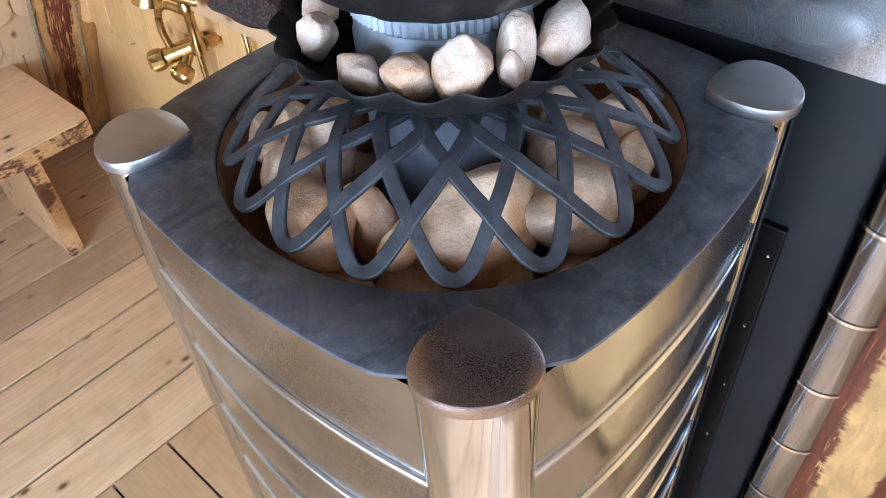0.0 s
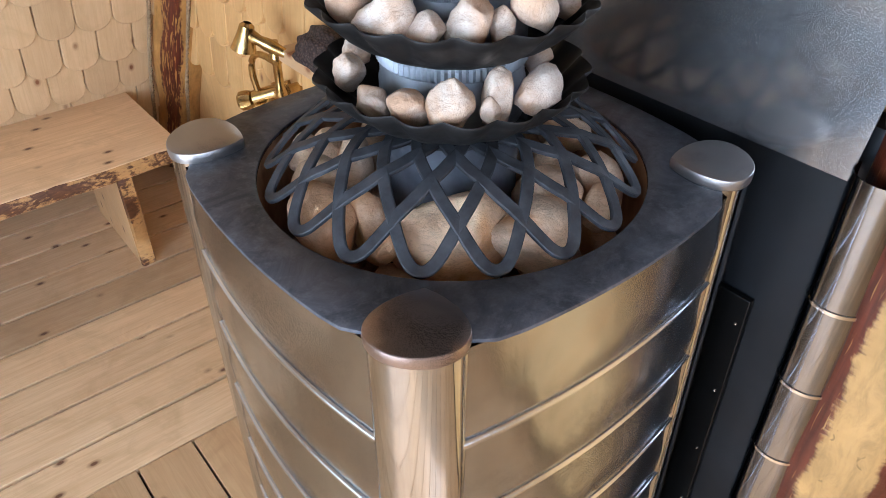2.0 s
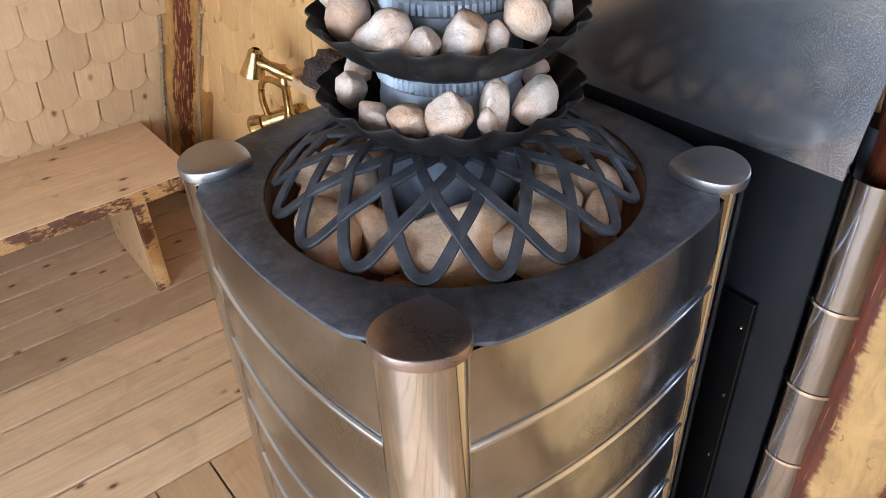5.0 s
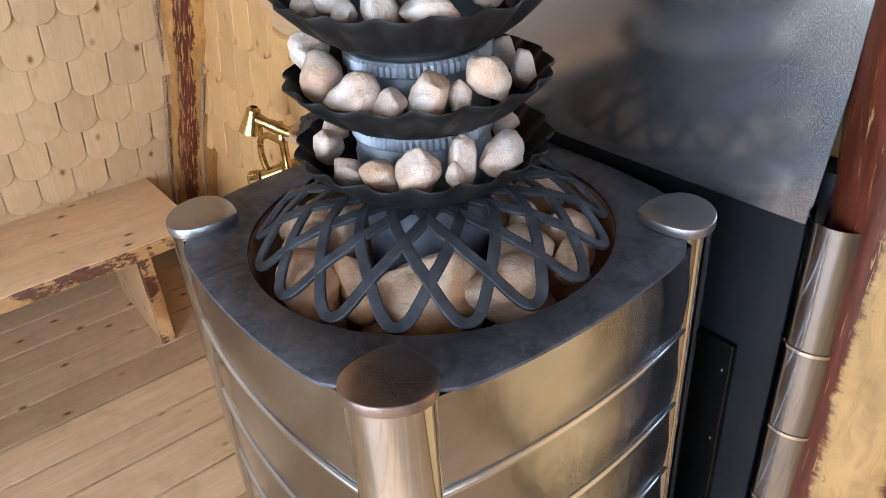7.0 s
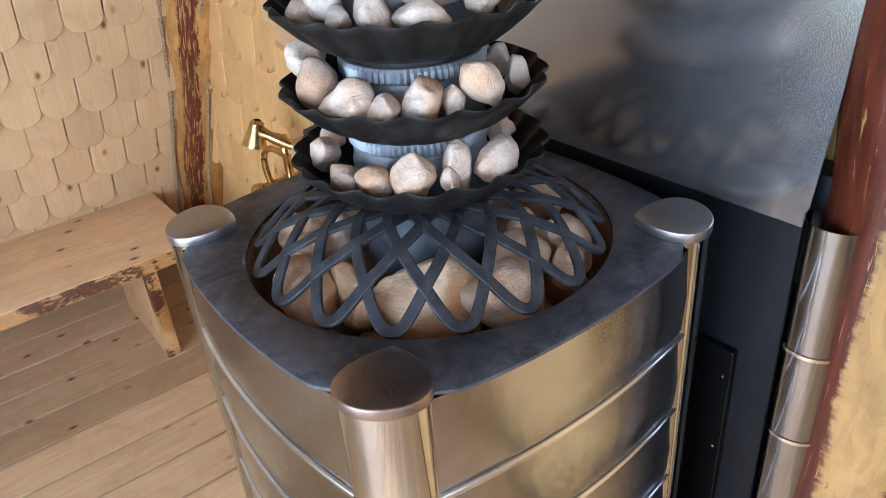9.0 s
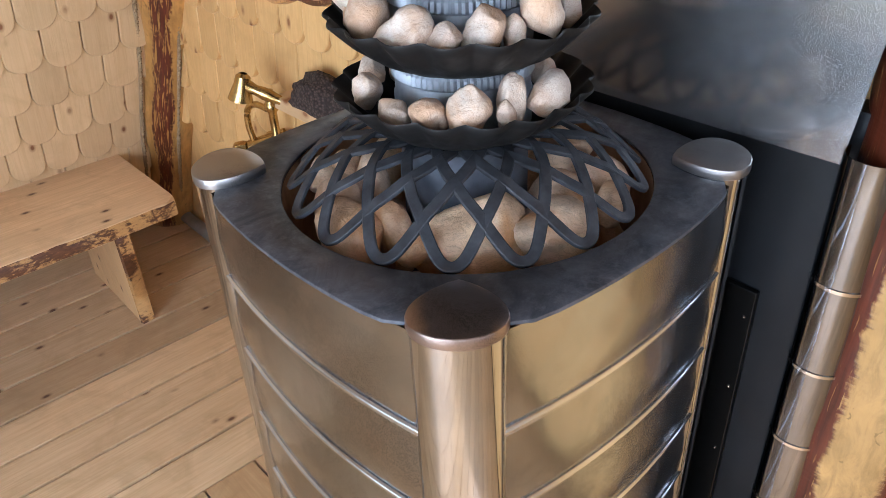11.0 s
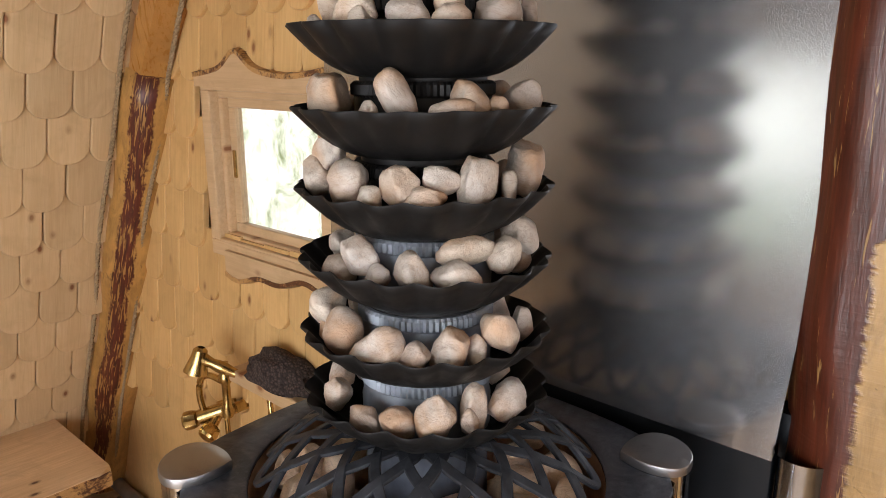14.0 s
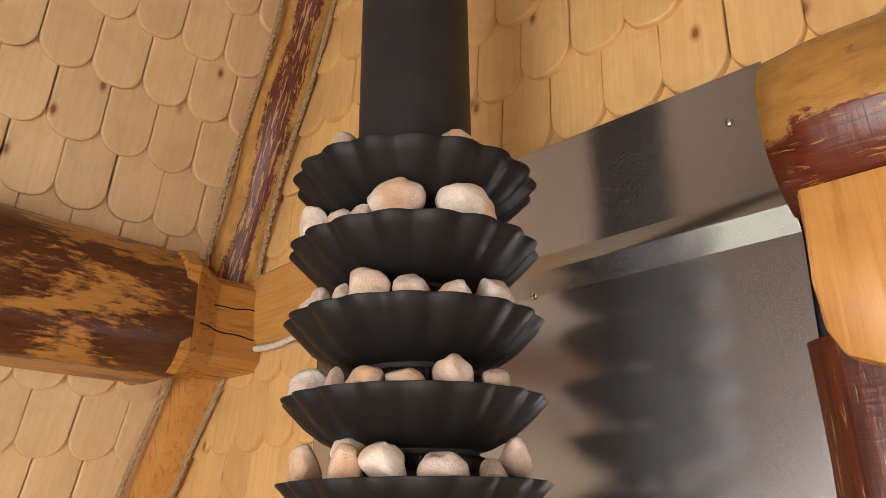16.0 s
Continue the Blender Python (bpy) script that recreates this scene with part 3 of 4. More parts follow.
def loop_path():
    pts = []
    n = 26
    R0, R1 = 0.088, 0.2415
    half = []
    for i in range(n + 1):
        q = (i / n) ** 2
        a3, b3 = 19.0 * math.sqrt(q) * math.exp(-1.5 * q), 39.0 * q
        th = radians((a3 ** 3 + b3 ** 3) ** (1 / 3))
        r = R1 - (R1 - R0) * q
        half.append((r, th))
    for r, th in half[::-1]:
        pts.append((r, -th))
    for r, th in half[1:]:
        pts.append((r, th))
    return pts


grate = thing("stone_grate", "dark cast iron grate of interlaced loops over hot stones", "grate")
for k in range(18):
    bm = bmesh.new()
    a = radians(222.5 + 20 * k)
    path = [(r * math.cos(a + th), r * math.sin(a + th), grate_z(r) + 0.0004 * (k % 3)) for r, th in loop_path()]
    rows = []
    for i, p in enumerate(path):
        p = Vector(p)
        d = (Vector(path[min(i + 1, len(path) - 1)]) - Vector(path[max(i - 1, 0)])).normalized()
        rad = Vector((p.x, p.y, 0)).normalized()
        nrm = (rad * 0.55 + UP).normalized()
        s = d.cross(nrm).normalized()
        nrm = s.cross(d).normalized()
        w, h = 0.0072, 0.0026
        rows.append([p + s * x + nrm * y for x, y in ((-w, -h), (w, -h), (w, h * 0.6), (w * 0.8, h), (-w * 0.8, h), (-w, h * 0.6))])
    grid(bm, rows, close_u=True)
    part("loop", bm, "grate", grate, "", 30)
bm = bmesh.new()
lathe(bm, [(0.084, 1.206), (0.100, 1.206), (0.100, 1.217), (0.084, 1.217)], 48)
part("inner_ring", bm, "grate", grate, "", 30)

# ---- chimney with stone trays ----
chimney = thing("chimney_pipe", "matt black steel chimney pipe rising from the stove", "chimney")
bm = bmesh.new()
lathe(bm, [(0.082, 0.97), (0.082, 4.3)], 56)
part("pipe", bm, "pipe", chimney, "", 40)
bm = bmesh.new()
lathe(bm, [(0.0825, 0.985), (0.0865, 0.985), (0.0865, 1.203), (0.0825, 1.205)], 56)
part("base_sleeve", bm, "sleeve", chimney, "dull blue-grey sleeve at its foot", 40)
RIM = [2.252, 2.152, 2.052, 1.952, 1.852, 1.754, 1.656, 1.557, 1.463, 1.364, 1.272]   # from the top tray down
R_T = 0.166
FLUTES = 18


def tray_mesh(seed):
    rng = random.Random(seed)
    bm = bmesh.new()
    segs = FLUTES * 8
    prof = [(0.084, -0.060, 0.0), (0.098, -0.057, 0.1), (0.118, -0.046, 0.4), (0.138, -0.030, 0.75), (0.154, -0.013, 1.0), (R_T, 0.0, 1.15)]
    ph = rng.random() * 6.28

    def ring(r, z, amp, dz):
        row = []
        for k in range(segs):
            a = 2 * math.pi * k / segs
            w = 1.5 * math.sqrt(math.cos(FLUTES * a / 2 + ph) ** 2 + 0.02) - 0.80 + 0.12 * math.sin(3 * a + ph * 2)
            rr = r + amp * 0.0062 * w
            row.append((rr * math.cos(a), rr * math.sin(a), z - amp * (0.0022 if seed > 6 else 0.0008) * w + dz))
        return row
    outer = [ring(r, z, am, -0.0012) for r, z, am in prof]
    inner = [ring(r - 0.0006, z, am, 0.0012) for r, z, am in prof[::-1]]
    grid(bm, outer + inner, close_u=True)
    return bm


TRAYS = []
for i, z in enumerate(RIM):
    tray = thing("stone_tray", "black fluted steel tray round the chimney holding pebbles", "tray", "trays on the chimney")
    tray.matrix_world = ROOM @ pose(0, 0, z, random.uniform(-0.6, 0.6), random.uniform(-0.6, 0.6), 0)
    part("bowl", tray_mesh(i), "tray", tray, "", 60)
    bm = bmesh.new()
    mat = "collar" if i >= 8 else "tray"
    lathe(bm, [(0.0825, -0.062), (0.090, -0.060), (0.0905, -0.012), (0.0885, -0.008), (0.0885, 0.022), (0.0825, 0.024)], 56)
    collar = part("collar", bm, mat, tray, "galvanised sleeve" if i >= 8 else "", 40)
    bm = bmesh.new()
    rows = []
    for rr, zz, amp in ((0.0885, 0.012, 0), (0.0915, 0.015, 1), (0.0915, 0.027, 1), (0.0885, 0.031, 0), (0.083, 0.031, 0)):
        rows.append([((rr + amp * 0.0014 * math.cos(72 * a)) * math.cos(a), (rr + amp * 0.0014 * math.cos(72 * a)) * math.sin(a), zz)
                     for a in [2 * math.pi * q / 288 for q in range(288)]])
    grid(bm, rows, close_u=True)
    part("crimped_ring", bm, mat, tray, "", 30)
    TRAYS.append(tray)


def pebble(seed, w, d, h, rough=1.0):
    """A river-worn pebble: an egg with one blunter end, a few soft flats and shallow dents, w by d by h in size."""
    rng = random.Random(seed)
    bm = bmesh.new()
    bmesh.ops.create_icosphere(bm, subdivisions=4, radius=1)
    off = Vector((rng.random() * 50, rng.random() * 50, rng.random() * 50))
    taper = rng.uniform(-0.28, 0.28)
    lean_ = rng.uniform(-0.25, 0.25)
    cuts = []
    for _ in range(7):
        n = Vector((rng.gauss(0, 1), rng.gauss(0, 1), rng.gauss(0, 1))).normalized()
        cuts.append((n, rng.uniform(0.60, 0.88), rng.uniform(0.55, 0.9)))
    for v in bm.verts:
        p = v.co.copy()
        for n, lim, hard in cuts:
            e = p.dot(n) - lim
            if e > 0:
                p -= n * e * hard
        k = 1 + taper * p.x
        p = Vector((p.x + lean_ * p.z, p.y * k, p.z * k))
        p *= 1 + 0.24 * rough * noise.noise(p * 0.9 + off) + 0.07 * rough * noise.noise(p * 2.6 + off) + 0.020 * rough * noise.noise(p * 6.5 + off)
        v.co = p
    lo = [min(v.co[i] for v in bm.verts) for i in range(3)]
    hi = [max(v.co[i] for v in bm.verts) for i in range(3)]
    for v in bm.verts:
        v.co = Vector([((v.co[i] - lo[i]) / (hi[i] - lo[i]) - 0.5) * (w, d, h)[i] for i in range(3)])
    return bm


def put_pebble(seed, az, r, z, w, d, h, tilt, material, label, group, rim=None):
    """A pebble centred at a bearing az (degrees right of the side that faces the room's middle), radius r and height z."""
    a = radians(225 + az)
    place = pose(r * math.cos(a), r * math.sin(a), z, 0, 0, 225 + az + 90) @ pose(0, 0, 0, 0, tilt, 0)
    bm = pebble(seed, w, d, h)
    if rim:                                # bedded on the bowl's inner face
        back_ = place.inverted()
        for v in bm.verts:
            p = place @ v.co
            low = rim + bowl_z(math.hypot(p.x, p.y) + 0.007) + 0.002
            if p.z < low:
                p.z = low
                v.co = back_ @ p
    ob = mesh_object("pebble", bm, material, 180)
    ob.matrix_world = ROOM @ place
    return tagged(ob, label, "stone", group)


def bowl_z(r):
    return float(np.interp(r, [0.084, 0.098, 0.118, 0.138, 0.154, R_T], [-0.060, -0.057, -0.046, -0.030, -0.013, 0.0]))


def pokes(r, z, d, w, h, tilt):
    """Whether an egg of that depth, length and height would pass through the bowl."""
    c, s_ = math.cos(radians(tilt)), abs(math.sin(radians(tilt)))
    tall = 2 * math.hypot(w / 2 * s_, h / 2 * c)
    if any(z + tall / 2 * math.sin(q) < bowl_z(r + d / 2 * math.cos(q)) + 0.003 for q in (-1.57, -1.2, -0.9, -0.6, -0.3, 0.0)):
        return True
    return z - 0.75 * w / 2 * s_ - 0.30 * h * c < bowl_z(math.hypot(r + 0.25 * d, 0.75 * w / 2 * c)) + 0.002


def fill_tray(i, seen):
    """Pebbles of one tray, from the top down: bearing, radius, height over the rim (cm), length and thickness (cm), tilt."""
    where = "pale quartz pebble lying in a black fluted tray"
    for k, (az, r, dz, w, h, tilt) in enumerate(seen):
        w, h, dz = w * 0.01, h * 0.01, dz * 0.01
        low = dz - h / 2
        drop = max(0.0, min(0.30 * h, low - bowl_z(r) - 0.002)) if abs(tilt) < 30 else 0.0
        d = min(0.052, 0.92 * min(w, h + drop))
        while pokes(r, dz - drop / 2, d, w, h + drop, tilt):
            if drop > 0.001:
                drop -= 0.001
            elif r > 0.112:
                r -= 0.001
            elif d > 0.03:
                d *= 0.96
            else:
                dz += 0.001
        put_pebble(100 + i * 31 + k, az, r, RIM[i] + dz - drop / 2, w, d, h + drop, tilt, "stone", where, "pebbles in the trays", RIM[i])
    az, k = 118, 20
    while az < 252:
        w = random.uniform(0.045, 0.062)
        h = random.uniform(0.045, 0.060)
        put_pebble(100 + i * 31 + k, az, 0.116, RIM[i] - 0.030 + h / 2, w, 0.040, h, random.uniform(-15, 15), "stone", where, "pebbles in the trays", RIM[i])
        az += random.uniform(25, 33)
        k += 1


fill_tray(0, [(-84, 0.105, 6.2, 5.1, 4.6, 0), (31, 0.1, 3, 4.6, 3.5, 0)])
fill_tray(1, [(-82, 0.135, 3.7, 5.1, 5.5, -35), (-59, 0.118, 2.9, 4.5, 3, 0), (-34, 0.12, 1.9, 2.9, 2.9, 0), (-11, 0.12, 3.3, 7.2, 5.1, 8), (33, 0.12, 3.5, 8.5, 4.7, 25)])
fill_tray(2, [(-81, 0.135, 1.9, 4.3, 3.9, 10), (-83, 0.123, 3.2, 3.5, 3.6, 0), (-46, 0.122, 1.9, 3.1, 3.5, 0), (-25, 0.122, 2.4, 5.3, 4.2, 5), (-2, 0.122, 1.6, 4.7, 4, 0), (21, 0.125, 1.5, 4, 3.1, 0),
              (53, 0.122, 2.7, 5.6, 4, -25)])
fill_tray(3, [(-81, 0.135, 1.3, 5.9, 4.5, -20), (-54, 0.12, 1.7, 2.9, 3.7, 0), (-30, 0.122, 1.2, 5.3, 3.1, 0), (-5, 0.125, 0.8, 4.7, 2.7, 0), (21, 0.122, 1.8, 4.9, 4.4, 0), (49, 0.125, 1.5, 5.1, 2.9, 5)])
fill_tray(4, [(-82, 0.134, 2, 4.5, 5.8, 0), (-39, 0.125, 1.5, 4.8, 5.3, 0), (-49, 0.1, 3.5, 4.9, 3.4, 0), (-15, 0.125, 1.6, 5.8, 4.4, 45), (14, 0.125, 1, 6.1, 3.9, 5), (44, 0.128, 0.5, 3.9, 3.7, -10),
              (82, 0.126, 2.8, 8.7, 4.5, 30)])
fill_tray(5, [(-71, 0.115, 2.8, 3.6, 4.4, 0), (-38, 0.12, 1.9, 5.5, 4.7, 15), (-83, 0.134, 0.6, 2.2, 1.6, 0), (-7, 0.122, 1.1, 5.2, 3.4, 0), (16, 0.112, 2.5, 3.8, 2.9, 0), (14, 0.13, 0.7, 4.6, 2.6, 0),
              (48, 0.12, 1.9, 6.8, 4.2, 12), (82, 0.133, 1.7, 2.2, 3.1, 0), (-33, 0.132, 0.6, 4.1, 2.4, 0)])
fill_tray(6, [(-81, 0.135, 2.4, 2.8, 3.5, 0), (-69, 0.122, 1.5, 8.9, 5.5, 8), (-28, 0.135, 0.2, 2.5, 2.2, 0), (-14, 0.12, 1.6, 6.5, 4.3, 42), (27, 0.118, 1.8, 5, 3.6, -10), (15, 0.135, 0.2, 6.1, 2.6, 0),
              (42, 0.13, 0.4, 2.8, 2.4, 0), (82, 0.127, 1.1, 5.9, 4.3, -10)])
fill_tray(7, [(-82, 0.135, 1.3, 4.8, 5.2, 0), (-47, 0.125, 1.8, 6.5, 4.9, -15), (-29, 0.135, 0.2, 3.6, 2.5, 0), (-14, 0.125, 1.9, 5.3, 3.9, 20), (-1, 0.135, 0.2, 5.7, 2.7, 5), (11, 0.11, 2.1, 5, 3, 0),
              (29, 0.125, 1.3, 6.7, 4.8, -60), (52, 0.13, 0.4, 2.9, 4.3, 0), (82, 0.132, 2.4, 7.4, 5.5, -15), (-83, 0.123, 4, 4.8, 4.1, 0)])
fill_tray(8, [(-83, 0.109, 1.6, 4.5, 3.2, 0), (-44, 0.118, 1.4, 6, 4.6, 35), (-59, 0.128, -0.6, 5, 4, 20), (-27, 0.13, -0.2, 3.5, 3, 0), (-7, 0.126, 0.5, 4.8, 5.2, 0), (17, 0.128, 0.1, 6.6, 4, 10),
              (30, 0.1, 2.5, 8.4, 3.2, 3), (55, 0.122, 1, 5.4, 4.2, -50), (83, 0.127, 2.8, 6.4, 4.4, 15), (82, 0.133, -1.1, 3.6, 4.2, 0)])
fill_tray(9, [(-82, 0.133, 3.3, 5.6, 4.3, 10), (-59, 0.125, 1.5, 6.1, 5.6, -15), (-81, 0.135, 0, 2.5, 3.6, 0), (-28, 0.128, 0.7, 7.4, 4.4, -20), (-7, 0.132, -0.1, 4.4, 3.7, 0), (13, 0.126, 0.8, 5, 5, 0),
              (30, 0.126, -0, 2.9, 3.9, 0), (46, 0.128, 1.2, 6.6, 5.3, 78), (82, 0.135, -0.1, 3.5, 5.3, 0)])
fill_tray(10, [(-75, 0.125, -0.3, 5.7, 4.4, -35), (-39, 0.128, -0.8, 5.1, 3.8, 35), (-17, 0.13, 0.3, 4.7, 3.4, 0), (5, 0.128, 0.9, 5.5, 6, 0), (24, 0.132, -0, 2.6, 3.4, 0), (31, 0.118, 1.4, 3.6, 5.1, 10),
              (54, 0.13, 0.7, 6, 5.3, 10), (-93, 0.12, 1, 5.1, 3.2, 0)])

# larger stones in the well below the grate: bearing, radius, width and height in cm, tilt
IN_WELL = [(2, 0.135, 12, 10.9, 0), (-36, 0.147, 5, 8.1, 0), (-50, 0.191, 9.2, 5.3, 25), (-92, 0.135, 5.6, 8.7, 0), (-97, 0.175, 6.1, 6.8, 0), (-94, 0.205, 5.1, 4.5, 0),
              (-75, 0.182, 6.6, 4.5, 0), (42, 0.164, 11.3, 7.6, 18), (70, 0.136, 9.4, 5.7, 15), (95, 0.189, 7.8, 6.5, 0), (107, 0.135, 4.9, 4.6, 0), (71, 0.205, 4.2, 4.5, 0),
              (128, 0.197, 6.9, 4.9, 0), (113, 0.135, 4.1, 4, 0), (-18, 0.195, 3.3, 3.2, 0)]
for k, (az, r, w, h, tilt) in enumerate(IN_WELL):
    hh = h * 0.0140
    put_pebble(700 + k, az, r, 1.138 - 0.30 * hh, w * 0.0130, min(0.11, 1.0 * w * 0.01), hh, tilt, "stone_low", "large stained quartz stone in the stove's stone well, painted with warm bounce", "stones in the well")
for k in range(8):
    hh = random.uniform(0.10, 0.13)
    put_pebble(730 + k, 150 + k * 11 + random.uniform(-4, 4), random.uniform(0.15, 0.18), 1.02 + hh / 2, 0.085, 0.10, hh, random.uniform(-12, 12), "stone_low", "large stained quartz stone in the stove's stone well, painted with warm bounce", "stones in the well")
for k in range(13):
    put_pebble(750 + k, k * 27.7 + 12, 0.150 + 0.045 * (k % 2), 1.022, 0.10, 0.085, 0.078, random.uniform(-12, 12), "stone_low", "large stained quartz stone in the stove's stone well, painted with warm bounce", "stones in the well")

# ---- heat shield, black lining, tunnel ----
SH_U, SH_V0, SH_V1 = 0.322, -0.372, 0.62
bm = bmesh.new()
prof = [(SH_U, 1.155), (SH_U, 1.336), (SH_U, 1.6), (SH_U, 1.9), (SH_U, 2.168), (SH_U - 0.0145, 2.205), (SH_U - 0.0140, 2.208), (SH_U + 0.004, 2.240), (SH_U + 0.006, 2.445)]
SH_EDGE = [(1.155, -0.371), (1.336, -0.386), (1.6, -0.396), (1.9, -0.401), (2.19, -0.409), (2.45, -0.394)]


def shield_edge(z):
    return float(np.interp(z, [e[0] for e in SH_EDGE], [e[1] for e in SH_EDGE]))


rows = [[(u, shield_edge(z), z), (u, -0.2, z), (u, 0.1, z), (u, SH_V1, z)] for u, z in prof]
back = [[(u + 0.0015, v, z) for u, v, z in r] for r in rows[::-1]]
grid(bm, rows + back, close_v=True)
shield = solid("heat_shield", bm, "galv", "galvanised steel heat shield with folded seam behind the stove", "heat shield", "", 20)
shield["kind"] = ""
for v, z in ((-0.335, 2.365), (0.032, 2.172), (0.40, 2.172), (0.40, 2.365)):
    bm = bmesh.new()
    lathe(bm, [(0.0075, 0), (0.007, 0.002), (0.004, 0.0035), (0.0005, 0.004)], 12)
    bm.transform(pose(SH_U + (0.005 if z > 2.25 else -0.0005), v, z, 0, -90, 0))
    s = mesh_object("screw", bm, "trim_steel", 60)
    s.parent = shield

bm = bmesh.new()
box(bm, (0.350, -0.45, -0.03), (0.396, 0.62, 1.22))
box(bm, (0.336, -0.47, 2.02), (0.352, -0.36, 2.43))
solid("wall_lining", bm, "black", "flat black fireproof lining behind the stove", "wall lining", "structure")
bm = bmesh.new()
box(bm, (0.337, -0.297, 0.0), (0.349, 0.30, 0.901), 0.002)
box(bm, (0.24, -0.16, 0.25), (0.336, 0.16, 0.75), 0.004)
tunnel = solid("firebox_tunnel", bm, "soot", "soot-black steel stoking tunnel between stove and wall", "stove tunnel")
for z in (0.85, 0.70, 0.55, 0.40):
    bm = bmesh.new()
    lathe(bm, [(0.003, 0), (0.002, 0.002), (0.0004, 0.0025)], 8)
    bm.transform(pose(0.3365, -0.285, z, 0, -90, 0))
    s = mesh_object("rivet", bm, "trim_steel")
    s.parent = tunnel

# half-round steel guard in front of the log post
guard = thing("steel_guard", "mirror-polished half-round steel guard over the log's edge", "guard")


def half_pipe(bm, r, z0, z1, t=0.0015):
    n = 20
    outer = [(r * math.cos(a), r * math.sin(a)) for a in [radians(74 + 168 * k / n) for k in range(n + 1)]]
    inner = [(x * (1 - t / r), y * (1 - t / r)) for x, y in outer[::-1]]
    prism(bm, [(0.322 + x * 0.9, -0.412 + y) for x, y in outer + inner], z0, z1)


zs = [1.182, 0.993, 0.845, 0.697, 0.549, 0.401, 0.253, 0.105, 0.0]
for z1, z0 in zip(zs, zs[1:]):
    bm = bmesh.new()
    half_pipe(bm, 0.040, z0 + 0.0008, z1)
    seg = part("segment", bm, "guard_steel", guard, "", 40)
    if z0 > 0.01:
        bm = bmesh.new()
        half_pipe(bm, 0.0420, z0 - 0.0026, z0 + 0.0026, 0.004)
        bmesh.ops.bevel(bm, geom=[e for e in bm.edges if abs(e.verts[0].co.z - e.verts[1].co.z) < 1e-5 and e.calc_face_angle(0) > 1.2], offset=0.0016, segments=2, affect='EDGES', profile=0.5)
        part("bead", bm, "trim_steel", seg, "", 60)

# ---- log post, lintel and bracket to the right of the shield ----


def log_rows(bm, path, radius, seed, n=28, wob=0.06, flat=None, side=None):
    off = Vector((seed * 3.7, seed * 1.3, 0))

    def sec(i):
        pts = []
        for k in range(n):
            a = 2 * math.pi * k / n
            r = radius(i) * (1 + wob * noise.noise(off + Vector((math.cos(a) * 0.9, math.sin(a) * 0.9, i * 0.22))))
            x, y = r * math.cos(a), r * math.sin(a)
            if flat:
                x, y = flat(x, y, i)
            pts.append((x, y))
        return pts
    sweep(bm, path, sec, side=side)
    return bm


bm = bmesh.new()
log_rows(bm, [(0, 0, z) for z in np.linspace(-0.02, 2.02, 44)], lambda i: 0.126 + 0.002 * math.sin(i * 0.9) + 0.010 * max(0.0, min(1.0, (i * 0.0474 - 1.22) / 0.15)), 3, n=40, wob=0.035, side=(0, 1, 0))
for v in bm.verts:                                                       # the hewn face towards the room
    face = -0.122 + 0.0022 * noise.noise(Vector((v.co.y * 14, v.co.z * 5, 1))) + 0.0012 * noise.noise(Vector((v.co.y * 40, v.co.z * 22, 5)))
    v.co.x = max(v.co.x, face)
log_post = solid("log_post", bm, "bark_post", "varnished log post with torn red bark and ochre hewn face", "log post", "", 60)
log_post.matrix_world = ROOM @ pose(0.4216, -0.4817, 0)

bm = bmesh.new()
log_rows(bm, [(0, -0.06 * i, 0) for i in range(26)], lambda i: 0.135 if i else 0.128, 7, wob=0.07)
lintel = solid("lintel_log", bm, "bark_lintel", "horizontal varnished log with red underside resting on the bracket", "log beam", "", 180)
lintel.matrix_world = ROOM @ pose(0.36, -0.405, 2.305)
bm = bmesh.new()
pts = [(-0.425, 2.205), (-0.425, 2.08), (-0.428, 2.02), (-0.445, 1.985), (-0.50, 1.962), (-0.56, 1.972), (-0.60, 2.01), (-0.66, 2.02), (-0.70, 2.205)]
a = [bm.verts.new((0.262, v, z)) for v, z in pts]
b = [bm.verts.new((0.40, v, z)) for v, z in pts]
bm.faces.new(a)
bm.faces.new(b[::-1])
for i in range(len(pts)):
    bm.faces.new((a[i], a[(i + 1) % len(pts)], b[(i + 1) % len(pts)], b[i]))
bmesh.ops.bevel(bm, geom=list(bm.edges), offset=0.008, segments=2, affect='EDGES', profile=0.5)
solid("bracket_block", bm, "hewn", "hewn ochre pine block on top of the log post", "bracket", "", 40)

# ---- corner log of the side wall ----
corner = thing("corner_log", "leaning varnished corner log with peeled red-brown bark, rope along its edges", "log post")


def corner_pt(z):
    push = 0.035 + 0.035 * max(0.0, min(1.0, (z - 1.6) / 0.3))
    return Vector((WALL_U - 0.05, wall_v(z) - push, z))


def corner_piece(name, z0, z1, rad, seed, mat, label=""):
    """A straight log from one height of the corner to the next, built upright and then leant."""
    a, b = corner_pt(z0), corner_pt(z1)
    ln = (b - a).length
    bm = bmesh.new()
    log_rows(bm, [(0, 0, ln * i / 20) for i in range(21)], rad, seed, wob=0.09, side=(0, 1, 0))
    ob = part(name, bm, mat, corner, label, 180)
    y = (b - a).normalized()
    x = Vector((-0.55, -0.83, 0))          # the log's face looks into the room
    side_ax = y.cross(x).normalized()
    x = side_ax.cross(y)
    ob.matrix_basis = Matrix.Translation(a) @ Matrix((side_ax, -x, y)).transposed().to_4x4()
    return ob


